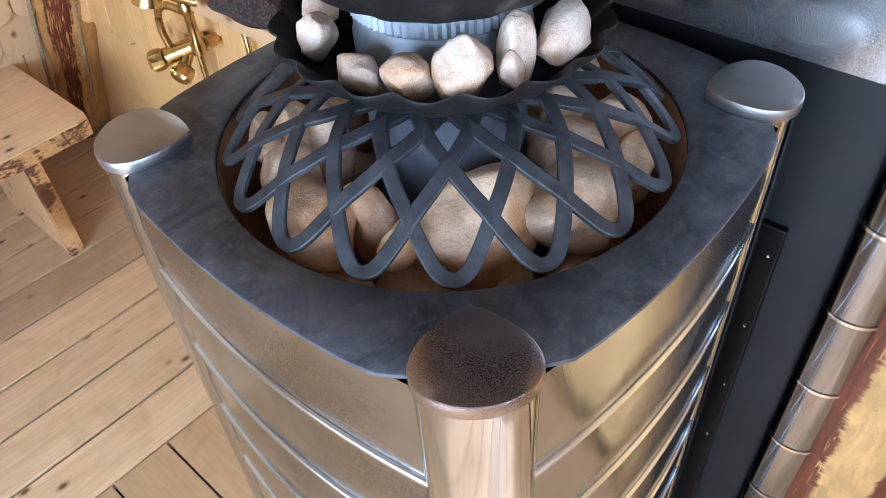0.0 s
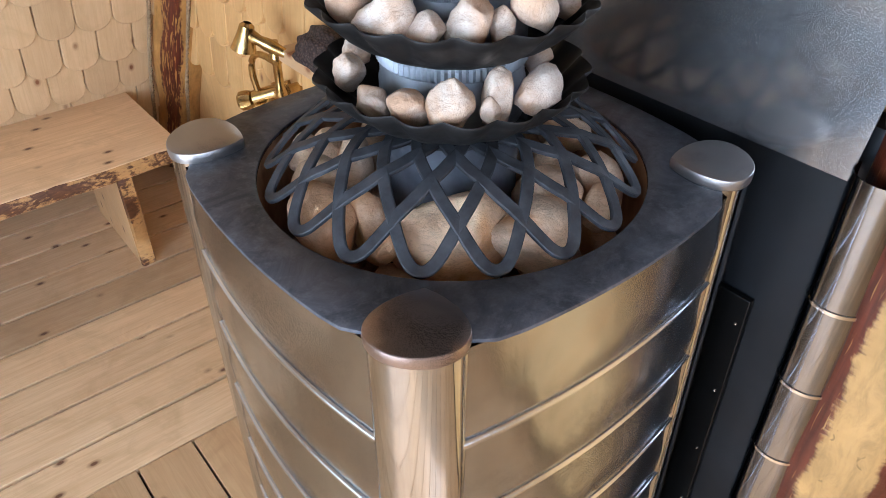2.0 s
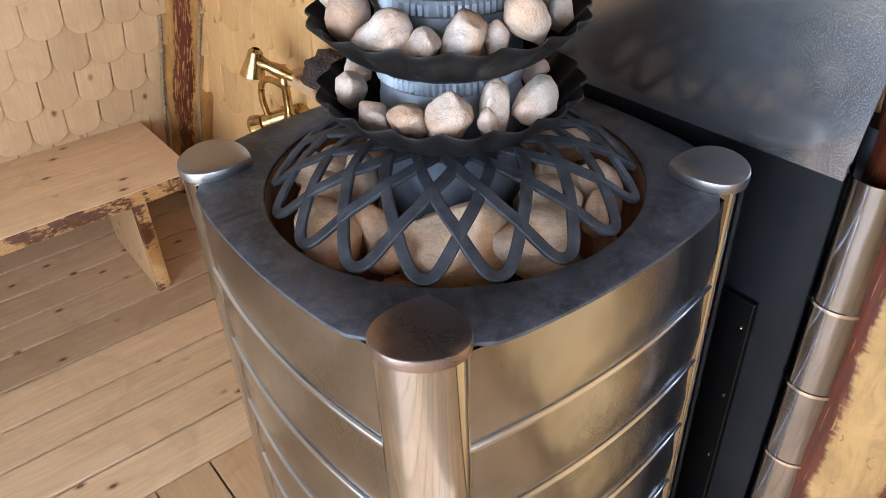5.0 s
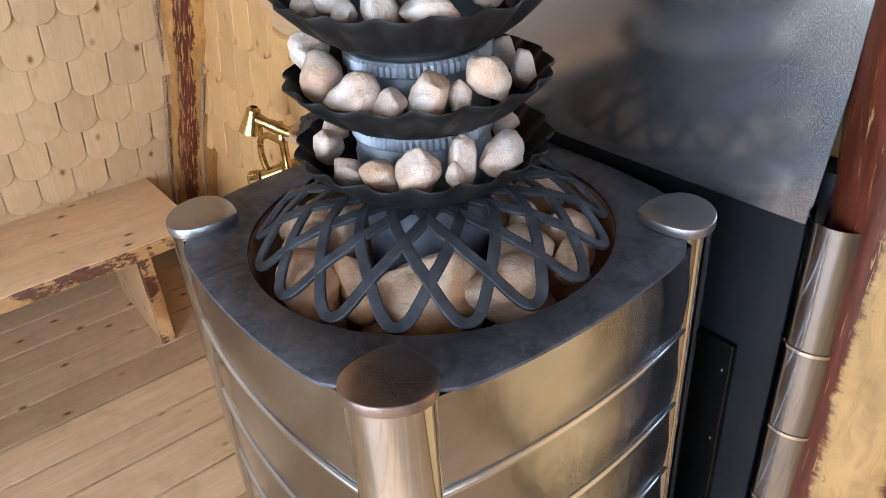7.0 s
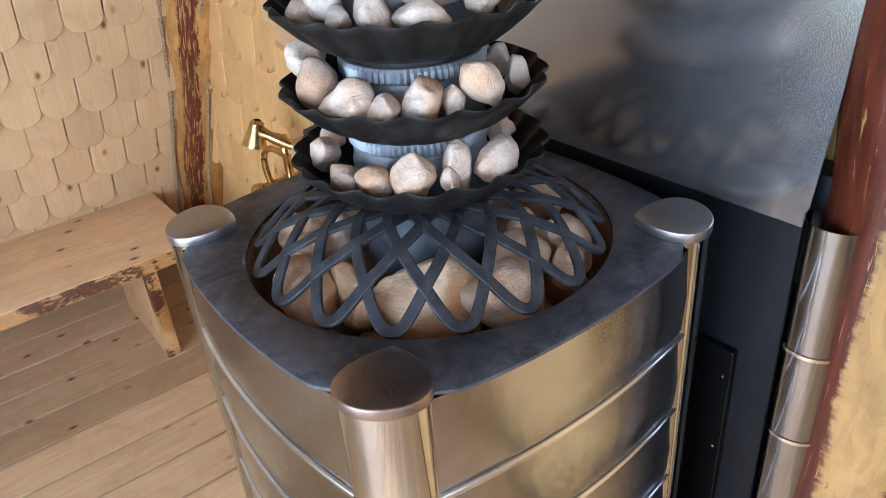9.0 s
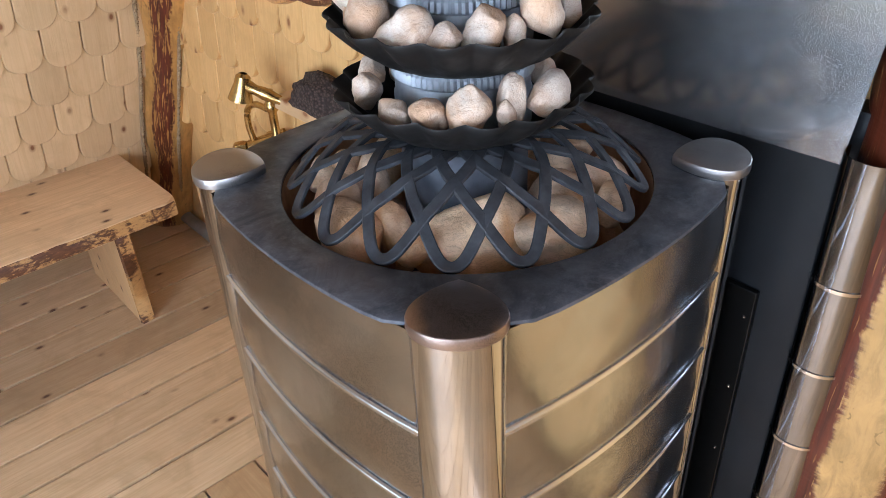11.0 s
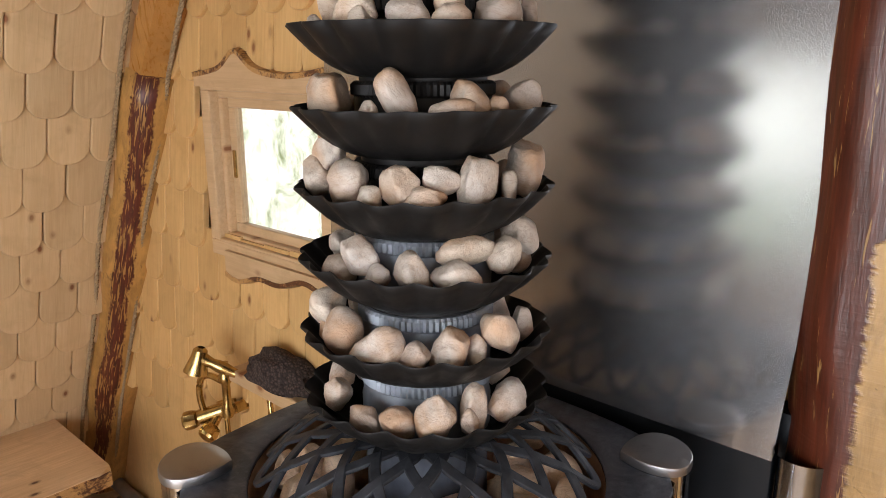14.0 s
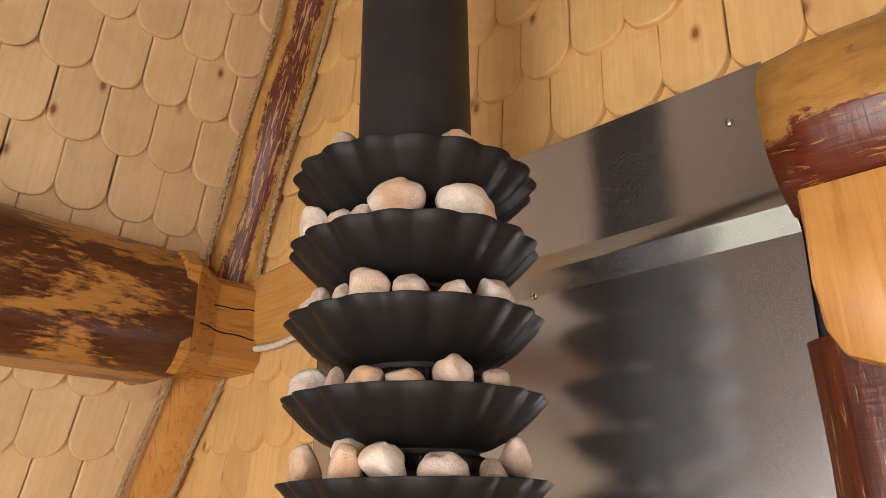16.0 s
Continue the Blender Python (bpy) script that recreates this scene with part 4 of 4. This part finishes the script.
corner_piece("lower_log", -0.02, 1.70, lambda i: 0.094 + 0.006 * math.sin(i * 1.1), 11, "bark")
mid = [corner_pt(z) for z in np.linspace(1.64, 2.34, 8)]
bm = bmesh.new()
sweep(bm, mid, lambda i: [(-0.055, -0.07), (0.0, -0.082), (0.055, -0.07), (0.075, 0.0), (0.055, 0.07), (-0.055, 0.07), (-0.075, 0)], side=(0, 1, 0))
part("hewn_joint", bm, "hewn", corner, "squared ochre joint with a crack", 30)
bm = bmesh.new()
tube(bm, [corner_pt(z) + Vector((-0.0705, -0.035 + 0.006 * math.sin(z * 30), 0)) for z in np.linspace(1.72, 2.28, 24)], 0.0022, 6)
part("crack", bm, "soot", corner, "dark drying crack")
corner_piece("upper_log", 2.28, 3.42, lambda i: 0.088 + 0.008 * math.sin(i * 0.8), 13, "bark")
corner_piece("ridge_log", 3.40, 3.95, lambda i: 0.085, 19, "bark")
for off_u, off_v in ((-0.110, -0.016), (-0.010, -0.108)):
    zz = np.linspace(0.02, 3.8, 420)
    core = [corner_pt(z) + Vector((off_u + 0.006 * math.sin(z * 9), off_v + 0.006 * math.sin(z * 7 + 1), 0)) for z in zz]
    bm = bmesh.new()
    for strand in range(3):
        tube(bm, [c + 0.0040 * Vector((math.cos(z * 150 + strand * 2.094), math.sin(z * 150 + strand * 2.094), 0)) for c, z in zip(core, zz)], 0.0044, 6)
    part("rope", bm, "rope", corner, "twisted hemp rope", 60)

# purlin beam at the knee of the side wall
beam = thing("purlin_beam", "thick half-peeled varnished log beam with squared tenon end", "log beam")
bm = bmesh.new()
log_rows(bm, [(u, 1.00, 2.28) for u in np.linspace(-2.5, 0.145, 40)], lambda i: 0.170, 17, n=36, wob=0.07,
         flat=lambda x, y, i: (max(-0.152, min(0.152, x)), max(-0.150, min(0.156, y))))
part("beam_log", bm, "bark_beam", beam, "", 40)


def chamfered(a, b, c):
    return [(-a, -b + c), (-a + c, -b), (a - c, -b), (a, -b + c), (a, b - c), (a - c, b), (-a + c, b), (-a, b - c)]


bm = bmesh.new()
sweep(bm, [(0.120, 1.0, 2.28), (0.146, 1.0, 2.28), (0.225, 1.0, 2.275), (0.385, 1.0, 2.275)],
      lambda i: chamfered(*((0.148, 0.146, 0.045), (0.150, 0.148, 0.045), (0.112, 0.110, 0.022), (0.112, 0.110, 0.022))[i]))
part("beam_end", bm, "hewn_beam", beam, "squared ochre tenon with drying cracks", 20)
for z0, z1, u0, u1 in ((2.305, 2.318, 0.21, 0.38), (2.250, 2.238, 0.17, 0.37)):
    bm = bmesh.new()
    tube(bm, [(u0 + (u1 - u0) * q / 8, 1.0 - (0.1125 + max(0.0, 0.225 - (u0 + (u1 - u0) * q / 8)) * 0.47), z0 + (z1 - z0) * q / 8 + 0.002 * math.sin(q * 1.7)) for q in range(9)], 0.0018, 6)
    part("crack", bm, "soot", beam, "dark drying crack")
bm = bmesh.new()
tube(bm, [(u, 1.035, 2.455 + 0.006 * math.sin(u * 8)) for u in np.linspace(-2.4, 0.27, 50)], 0.011, 8)
part("rope", bm, "rope", beam, "", 60)

# tie beam across the gable, from the corner joint to the heat shield
tie = thing("tie_beam", "hewn ochre beam across the gable wall with a dark bark spot", "log beam")
bm = bmesh.new()
rows = []
for k in range(19):
    v = 1.02 - 0.50 * k / 18
    w1, w2 = 0.006 * noise.noise(Vector((v * 7, 1, 0))), 0.006 * noise.noise(Vector((v * 7, 4, 0)))
    rows.append([(0.398, v, 2.232), (0.345, v, 2.226 + w1), (0.332, v, 2.238 + w1), (0.326 + w2 * 0.5, v, 2.33), (0.332, v, 2.405 + w2), (0.345, v, 2.418 + w2), (0.398, v, 2.412)])
vs = grid(bm, rows, close_u=True)
bm.faces.new(vs[0])
bm.faces.new(vs[-1])
part("tie_log", bm, "bark_tie", tie, "", 40)
bm = bmesh.new()
tube(bm, [(0.338, 1.0 - 0.46 * k / 20, 2.219 + 0.004 * math.sin(k * 0.6)) for k in range(21)], 0.0085, 8)
part("rope", bm, "rope_pale", tie, "pale caulking rope", 60)

# ---- bench ----
bench = thing("bench", "pale pine bench with live bark edge against the shingled wall", "bench")
bm = bmesh.new()
nu, B0, B1 = 60, -2.2, 0.140
rows = []
for i in range(nu + 1):
    u = B0 + (B1 - B0) * i / nu
    e = 0.014 * noise.noise(Vector((u * 2.5, 0, 3))) + 0.006 * noise.noise(Vector((u * 11, 0, 5)))
    rd = 0.03 * max(0, (u - (B1 - 0.05)) / 0.05) ** 2
    rows.append([(u, 2.085, 0.378), (u, 1.575 + e + rd, 0.378), (u, 1.560 + e + rd, 0.388), (u, 1.557 + e * 1.2 + rd, 0.424), (u, 1.566 + e * 1.2 + rd, 0.437), (u, 1.578 + e * 1.2 + rd, 0.440), (u, 2.085, 0.440)])
vs = grid(bm, rows, close_u=True)
bm.faces.new(vs[0])
bm.faces.new(vs[-1])
part("seat", bm, "bench", bench, "", 30)
bm = bmesh.new()
rows = []
for i in range(nu + 1):
    u = B0 + (B1 - 0.012 - B0) * i / nu
    e = 0.014 * noise.noise(Vector((u * 2.5, 0, 3))) + 0.006 * noise.noise(Vector((u * 11, 0, 5)))
    q = 0.004 * noise.noise(Vector((u * 17, 2, 5)))
    rows.append([(u, 1.572 + e, 0.382 + q), (u, 1.556 + e, 0.389 + q), (u, 1.5535 + e * 1.2, 0.424 + q), (u, 1.562 + e * 1.2, 0.4355 + q * 1.5)])
grid(bm, rows, close_u=True)
part("bark_edge", bm, "bark_edge", bench, "wavy strip of brown bark", 60)
for u0 in (-0.075, -1.75):
    bm = bmesh.new()
    box(bm, (u0, 1.63, 0.0), (u0 + 0.05, 2.07, 0.378), 0.004)
    leg = part("leg", bm, "leg_wood", bench)
    bm = bmesh.new()
    rows = [[(u0 - 0.001, 1.632, z), (u0 + 0.004, 1.618 + 0.012 * noise.noise(Vector((z * 9, u0, 0))), z), (u0 + 0.046, 1.622 + 0.012 * noise.noise(Vector((z * 8, u0, 4))), z), (u0 + 0.051, 1.632, z)] for z in np.linspace(0.0, 0.377, 14)]
    vs = grid(bm, rows, close_u=True)
    part("bark_edge", bm, "bark_edge", leg, "", 60)

# skirting pipe along the gable wall
bm = bmesh.new()
tube(bm, [(0.365, v, 0.036) for v in np.linspace(0.7, 2.2, 12)], 0.026, 16)
solid("waste_pipe", bm, "pvc", "grey plastic pipe lying along the wall's foot", "pipe", "", 60)

# ---- window in the gable wall ----
win = thing("window_1", "small pine window with live-edge casing and sunlit garden behind", "window", "", "structure")


def frame_ring(name, u0, u1, v0, v1, z0, z1, w, mat, label=""):
    """Four mitre-free bars round an opening."""
    for lo, hi in (((u0, v0 - w, z0), (u1, v0, z1)), ((u0, v1, z0), (u1, v1 + w, z1)), ((u0, v0 - w, z0 - w), (u1, v1 + w, z0)), ((u0, v0 - w, z1), (u1, v1 + w, z1 + w))):
        bm = bmesh.new()
        box(bm, lo, hi, 0.004)
        part(name, bm, mat, win, label)


def live_board(name, v0, v1, zs, ztop, zbot, wave, u0, u1, bark):
    """Board with one wavy bark edge."""
    n = 30
    vv = [v0 + (v1 - v0) * i / n for i in range(n + 1)]
    edge = [wave(v) for v in vv]
    pts = [(v, e) for v, e in zip(vv, edge)] + [(v1, zs), (v0, zs)]
    bm = bmesh.new()
    a = [bm.verts.new((u0, v, z)) for v, z in pts]
    b = [bm.verts.new((u1, v, z)) for v, z in pts]
    bm.faces.new(a)
    bm.faces.new(b[::-1])
    for i in range(len(pts)):
        bm.faces.new((a[i], a[(i + 1) % len(pts)], b[(i + 1) % len(pts)], b[i]))
    brd = part(name, bm, "casing", win, "", 30)
    s = 1 if edge[0] > zs else -1
    bm = bmesh.new()
    rows = [[(u0 - 0.003, v, e - s * 0.010), (u0 - 0.004, v, e + s * 0.002), (u1 + 0.001, v, e + s * 0.014), (u1 + 0.001, v, e - s * 0.004)] for v, e in zip(vv, edge)]
    grid(bm, rows, close_u=True)
    part("bark_edge", bm, "bark_edge", brd, "brown bark edge", 60)


frame_ring("casing", 0.350, 0.398, WV0 - 0.006, WV1 + 0.006, WZ0 - 0.010, WZ1 + 0.010, 0.044, "casing")
frame_ring("inner_frame", 0.378, 0.43, WV0 + 0.010, WV1 - 0.010, WZ0 + 0.010, WZ1 - 0.010, 0.022, "casing")
frame_ring("sash", 0.398, 0.425, WV0 + 0.040, WV1 - 0.040, WZ0 + 0.036, WZ1 - 0.036, 0.040, "casing")
live_board("head_board", WV0 - 0.07, WV1 + 0.055, WZ1 + 0.020, 0, 0, lambda v: WZ1 + 0.064 + 0.040 * math.exp(-((v - 1.0) / 0.05) ** 2) + 0.010 * math.sin(v * 14), 0.338, 0.385, 1)
live_board("apron_board", WV0 - 0.07, WV1 - 0.035, WZ0 - 0.030, 0, 0, lambda v: WZ0 - 0.082 - 0.02 * math.sin((v - 0.9) * 9) - 0.008 * math.sin(v * 31), 0.338, 0.385, 1)
bm = bmesh.new()
box(bm, (0.352, WV0 - 0.03, WZ0 - 0.026), (0.40, WV1 + 0.03, WZ0 - 0.004), 0.004)
part("sill", bm, "casing", win)
bm = bmesh.new()
box(bm, (0.408, WV0 + 0.03, WZ0 + 0.03), (0.413, WV1 - 0.03, WZ1 - 0.03))
pane = part("pane", bm, "glass", win)
pane.visible_shadow = False
bm = bmesh.new()
box(bm, (0.394, WV1 - 0.034, 1.40), (0.399, WV1 - 0.020, 1.475), 0.001)
part("latch_plate", bm, "brass", win, "brass latch plate")

# ---- shower set ----
shower = thing("shower_set", "antique brass shower mixer with handset and hose on the wall", "shower")
bm = bmesh.new()
tube(bm, [(0.345, 1.13, 0.735), (0.31, 1.163, 0.72), (0.265, 1.205, 0.70)], 0.023, 16)
body = part("mixer_body", bm, "brass", shower, "", 50)


def knob(c, d):
    """Fluted handwheel at c with its axis along d."""
    bm = bmesh.new()
    n = 20
    rows = [[(r * math.cos(q * math.tau / n) * (1 + 0.10 * (q % 2)), r * math.sin(q * math.tau / n) * (1 + 0.10 * (q % 2)), dz) for q in range(n)]
            for r, dz in ((0.010, -0.024), (0.022, -0.022), (0.026, -0.008), (0.026, 0.010), (0.021, 0.017), (0.009, 0.021))]
    vs = grid(bm, rows, close_u=True)
    bm.faces.new(vs[0])
    bm.faces.new(vs[-1])
    bm.transform(Matrix.Translation(c) @ Vector(d).to_track_quat('Z', 'Y').to_matrix().to_4x4())
    part("knob", bm, "brass", body, "fluted brass knob", 30)


knob((0.243, 1.225, 0.692), (-0.72, 0.66, -0.2))
knob((0.262, 1.155, 0.668), (-0.85, -0.2, -0.45))
bm = bmesh.new()
tube(bm, [(0.30, 1.165, 0.705), (0.275, 1.157, 0.680)], 0.014, 12)
part("spindle", bm, "brass", body, "", 60)
for v, z in ((1.10, 0.745), (1.19, 0.72)):
    bm = bmesh.new()
    tube(bm, [(0.32, v, z), (0.36, v, z), (0.398, v, z)], 0.016, 14)
    part("wall_union", bm, "brass", body, "", 60)
bm = bmesh.new()
lathe(bm, [(0.014, 0.735), (0.019, 0.755), (0.012, 0.775), (0.012, 0.835), (0.019, 0.845), (0.019, 0.862), (0.011, 0.872), (0.011, 0.90)], 16, c=(0.29, 1.085), cap=True)
part("riser", bm, "brass", body, "", 50)
bm = bmesh.new()
tube(bm, smooth_path([(0.285, 1.10, 0.842), (0.275, 1.15, 0.846), (0.268, 1.187, 0.822), (0.268, 1.200, 0.77), (0.275, 1.195, 0.715)], 5), 0.0095, 10)
part("spout", bm, "brass", body, "curved swan-neck spout", 60)
hs0, hs1 = Vector((0.315, 0.965, 0.868)), Vector((0.212, 1.075, 0.940))
bm = bmesh.new()
rad = [0.012, 0.012, 0.015, 0.012, 0.014, 0.017, 0.017, 0.0135, 0.018, 0.020]
sweep(bm, [hs0.lerp(hs1, i / 9) for i in range(10)], lambda i: circle(rad[i], 14))
hand = part("handset", bm, "brass", shower, "", 50)
bm = bmesh.new()
lathe(bm, [(0.010, 0.030), (0.019, 0.022), (0.022, 0.0), (0.030, -0.030), (0.033, -0.042), (0.028, -0.044), (0.002, -0.043)], 24)
bm.transform(Matrix.Translation(hs1) @ pose(0, 0, 0, 8, 14, 0))
part("rose", bm, "brass", hand, "", 40)
bm = bmesh.new()
tube(bm, smooth_path([tuple(hs0), (0.33, 0.935, 0.83), (0.325, 0.925, 0.74), (0.32, 0.96, 0.52), (0.32, 1.06, 0.44), (0.31, 1.12, 0.55), (0.31, 1.13, 0.72)], 7), 0.008, 8)
part("hose", bm, "brass", shower, "ribbed metal hose", 60)

# small shelf with a knitted cloth
bm = bmesh.new()
box(bm, (0.27, 0.45, 0.868), (0.399, 1.03, 0.905), 0.004)
solid("shelf", bm, "casing", "short pine shelf fixed to the shingled wall", "shelf")
bm = bmesh.new()
bmesh.ops.create_icosphere(bm, subdivisions=4, radius=1)
for v in bm.verts:
    p = v.co
    f = 1 + 0.30 * noise.noise(p * 1.6 + Vector((4, 2, 9))) + 0.14 * noise.noise(p * 4.2)
    v.co = Vector((p.x * 0.055 * f, p.y * 0.14 * f, max(-0.021, p.z * 0.075 * f * (1 - 0.55 * abs(p.y - 0.15)))))
bm.transform(pose(0.315, 0.83, 0.925, 0, 0, 4))
solid("knitted_cloth", bm, "cloth", "crumpled dark brown knitted washcloth on the shelf", "cloth", "", 180)

# ---- floor boards ----


def plank(w, ln, th=0.030, along="x", gap=0.0056):
    bm = bmesh.new()
    box(bm, (-ln / 2, -w / 2 + gap, -th), (ln / 2, w / 2 - gap, 0), 0.0012)
    if along == "y":
        bm.transform(pose(0, 0, 0, 0, 0, 90))
    return bm


edges = [0.787, 0.951, 1.120, 1.278, 1.450, 1.613, 1.784, 1.941, 2.122, 2.30, 2.44]
for v0, v1 in zip(edges, edges[1:]):
    cut = random.uniform(-1.9, -1.2)
    for ua, ub in ((U_BACK, cut), (cut + 0.003, WALL_U)):
        ob = mesh_object("plank", plank(v1 - v0, ub - ua), "floor")
        ob.parent = floor
        ob.location = ((ua + ub) / 2, (v0 + v1) / 2, random.uniform(-0.0012, 0.0))
u = WALL_U - 0.052
board = None
while u > U_BACK:
    ob = mesh_object("plank", plank(0.152, 3.187, along="y", gap=0.0026), "floor_cross") if board is None else new("plank", board)
    board = ob.data
    ob.parent = floor
    ob.location = (u - 0.076 + 0.0, 0.787 - 3.187 / 2, random.uniform(-0.0012, 0.0))
    u -= 0.1525

# ---- shingles ----


def shingle_mesh(w, ln, th, seed, mat):
    """Flat board with a round lower end and softened rim, lying in the xz plane, hung from z = 0 downwards; y points into the room (minus)."""
    rng = random.Random(seed)
    hw = w / 2 - 0.0009
    rc = hw * rng.uniform(0.80, 0.95)          # the end's corner radius
    pts = [(-hw, 0.0)]
    n = 7
    for k in range(n + 1):
        a = math.pi / 2 * k / n
        pts.append((-hw + rc * (1 - math.cos(a)), -(ln - rc) - rc * math.sin(a)))
    pts += [(-x, z) for x, z in pts[::-1]]
    me = bpy.data.meshes.new("shingle")
    k = len(pts)
    cz = -ln * 0.6

    def inset(d):
        return [(x * (1 - d / hw), cz + (z - cz) * (1 - d / (ln * 0.4)) if z < cz else z) for x, z in pts]
    vs = [(x, 0.0, z) for x, z in pts] + [(x, -th + 0.004, z) for x, z in pts] + [(x, -th + 0.0012, z) for x, z in inset(0.0014)] + [(x, -th, z) for x, z in inset(0.0045)]
    fs = [tuple(range(3 * k, 4 * k))]
    for r in (0, k, 2 * k):
        for i in range(k):
            fs.append((r + i, r + (i + 1) % k, r + k + (i + 1) % k, r + k + i))
    me.from_pydata(vs, [], fs)
    me.materials.append(M[mat])
    return me


SH_W, SH_L, SH_T = 0.1185, 0.215, 0.019
kinds = {mat: [shingle_mesh(SH_W, SH_L, SH_T, s, mat) for s in range(4)] for mat in ("shingle", "shingle_honey")}


def hang(parent, m, width=1.0, mat="shingle"):
    ob = new("shingle", random.choice(kinds[mat]))
    ob.parent = parent
    ob.matrix_basis = m @ pose(random.uniform(-0.001, 0.001), random.uniform(-0.001, 0.001), random.uniform(-0.004, 0.004), -random.uniform(4.4, 5.6), random.uniform(-0.7, 0.7), 0) @ Matrix.Diagonal((width, 1, 1, 1))
    return ob


def clad_side(parent, ends, va, za, vb, zb, phase, u0, u1):
    """Rows of shingles on one flat stretch of the north wall; ends: heights of the rows' round lower ends."""
    ln = math.hypot(vb - va, zb - za)
    dv, dz = (vb - va) / ln, (zb - za) / ln
    lean = math.degrees(math.atan2(-dv, dz))
    for r, z in enumerate(ends):
        top = z + SH_L * dz
        v = va + (top - za) * dv / dz
        u = phase + (SH_W / 2 if r % 2 else 0)
        while u + SH_W <= u1:
            u += SH_W
        while u > u0:
            hang(parent, Matrix.Translation((u, v - 0.014, top)) @ pose(0, 0, 0, lean, 0, 0))
            u -= SH_W


clad_side(wall_north, [1.434 - 0.137 * k for k in range(10)], *KNEE[0], *KNEE[1], 0.006, -0.72, 0.37)
clad_side(wall_north, [1.571], *KNEE[0], *KNEE[1], 0.065, -0.72, 0.37)
clad_side(wall_north, [1.70, 1.842, 1.983, 2.125], *KNEE[1], *KNEE[2], 0.010, -0.72, 0.37)
clad_side(wall_north, [2.37 + 0.141 * k for k in range(7)], *KNEE[2], *KNEE[3], 0.085, -0.72, 0.37)

for r in range(-8, 14):
    z = 2.610 - 0.1585 * r + SH_L
    v = -0.95 + 0.033 + (0.0575 if r % 2 else 0)
    while v < 2.3:
        zl = z - 0.10
        ok = v < wall_v(max(0.0, zl)) - 0.02
        if WV0 - 0.08 < v < WV1 + 0.08 and WZ0 - 0.08 < zl < WZ1 + 0.14:
            ok = False
        if -0.64 < v < 0.45 and zl < 2.30:
            ok = False
        if ok:
            hang(wall_gable, Matrix.Translation((WALL_U - 0.014, v, z)) @ pose(0, 0, 0, 0, 0, -90), 0.965, "shingle_honey")
        v += SH_W * 0.965
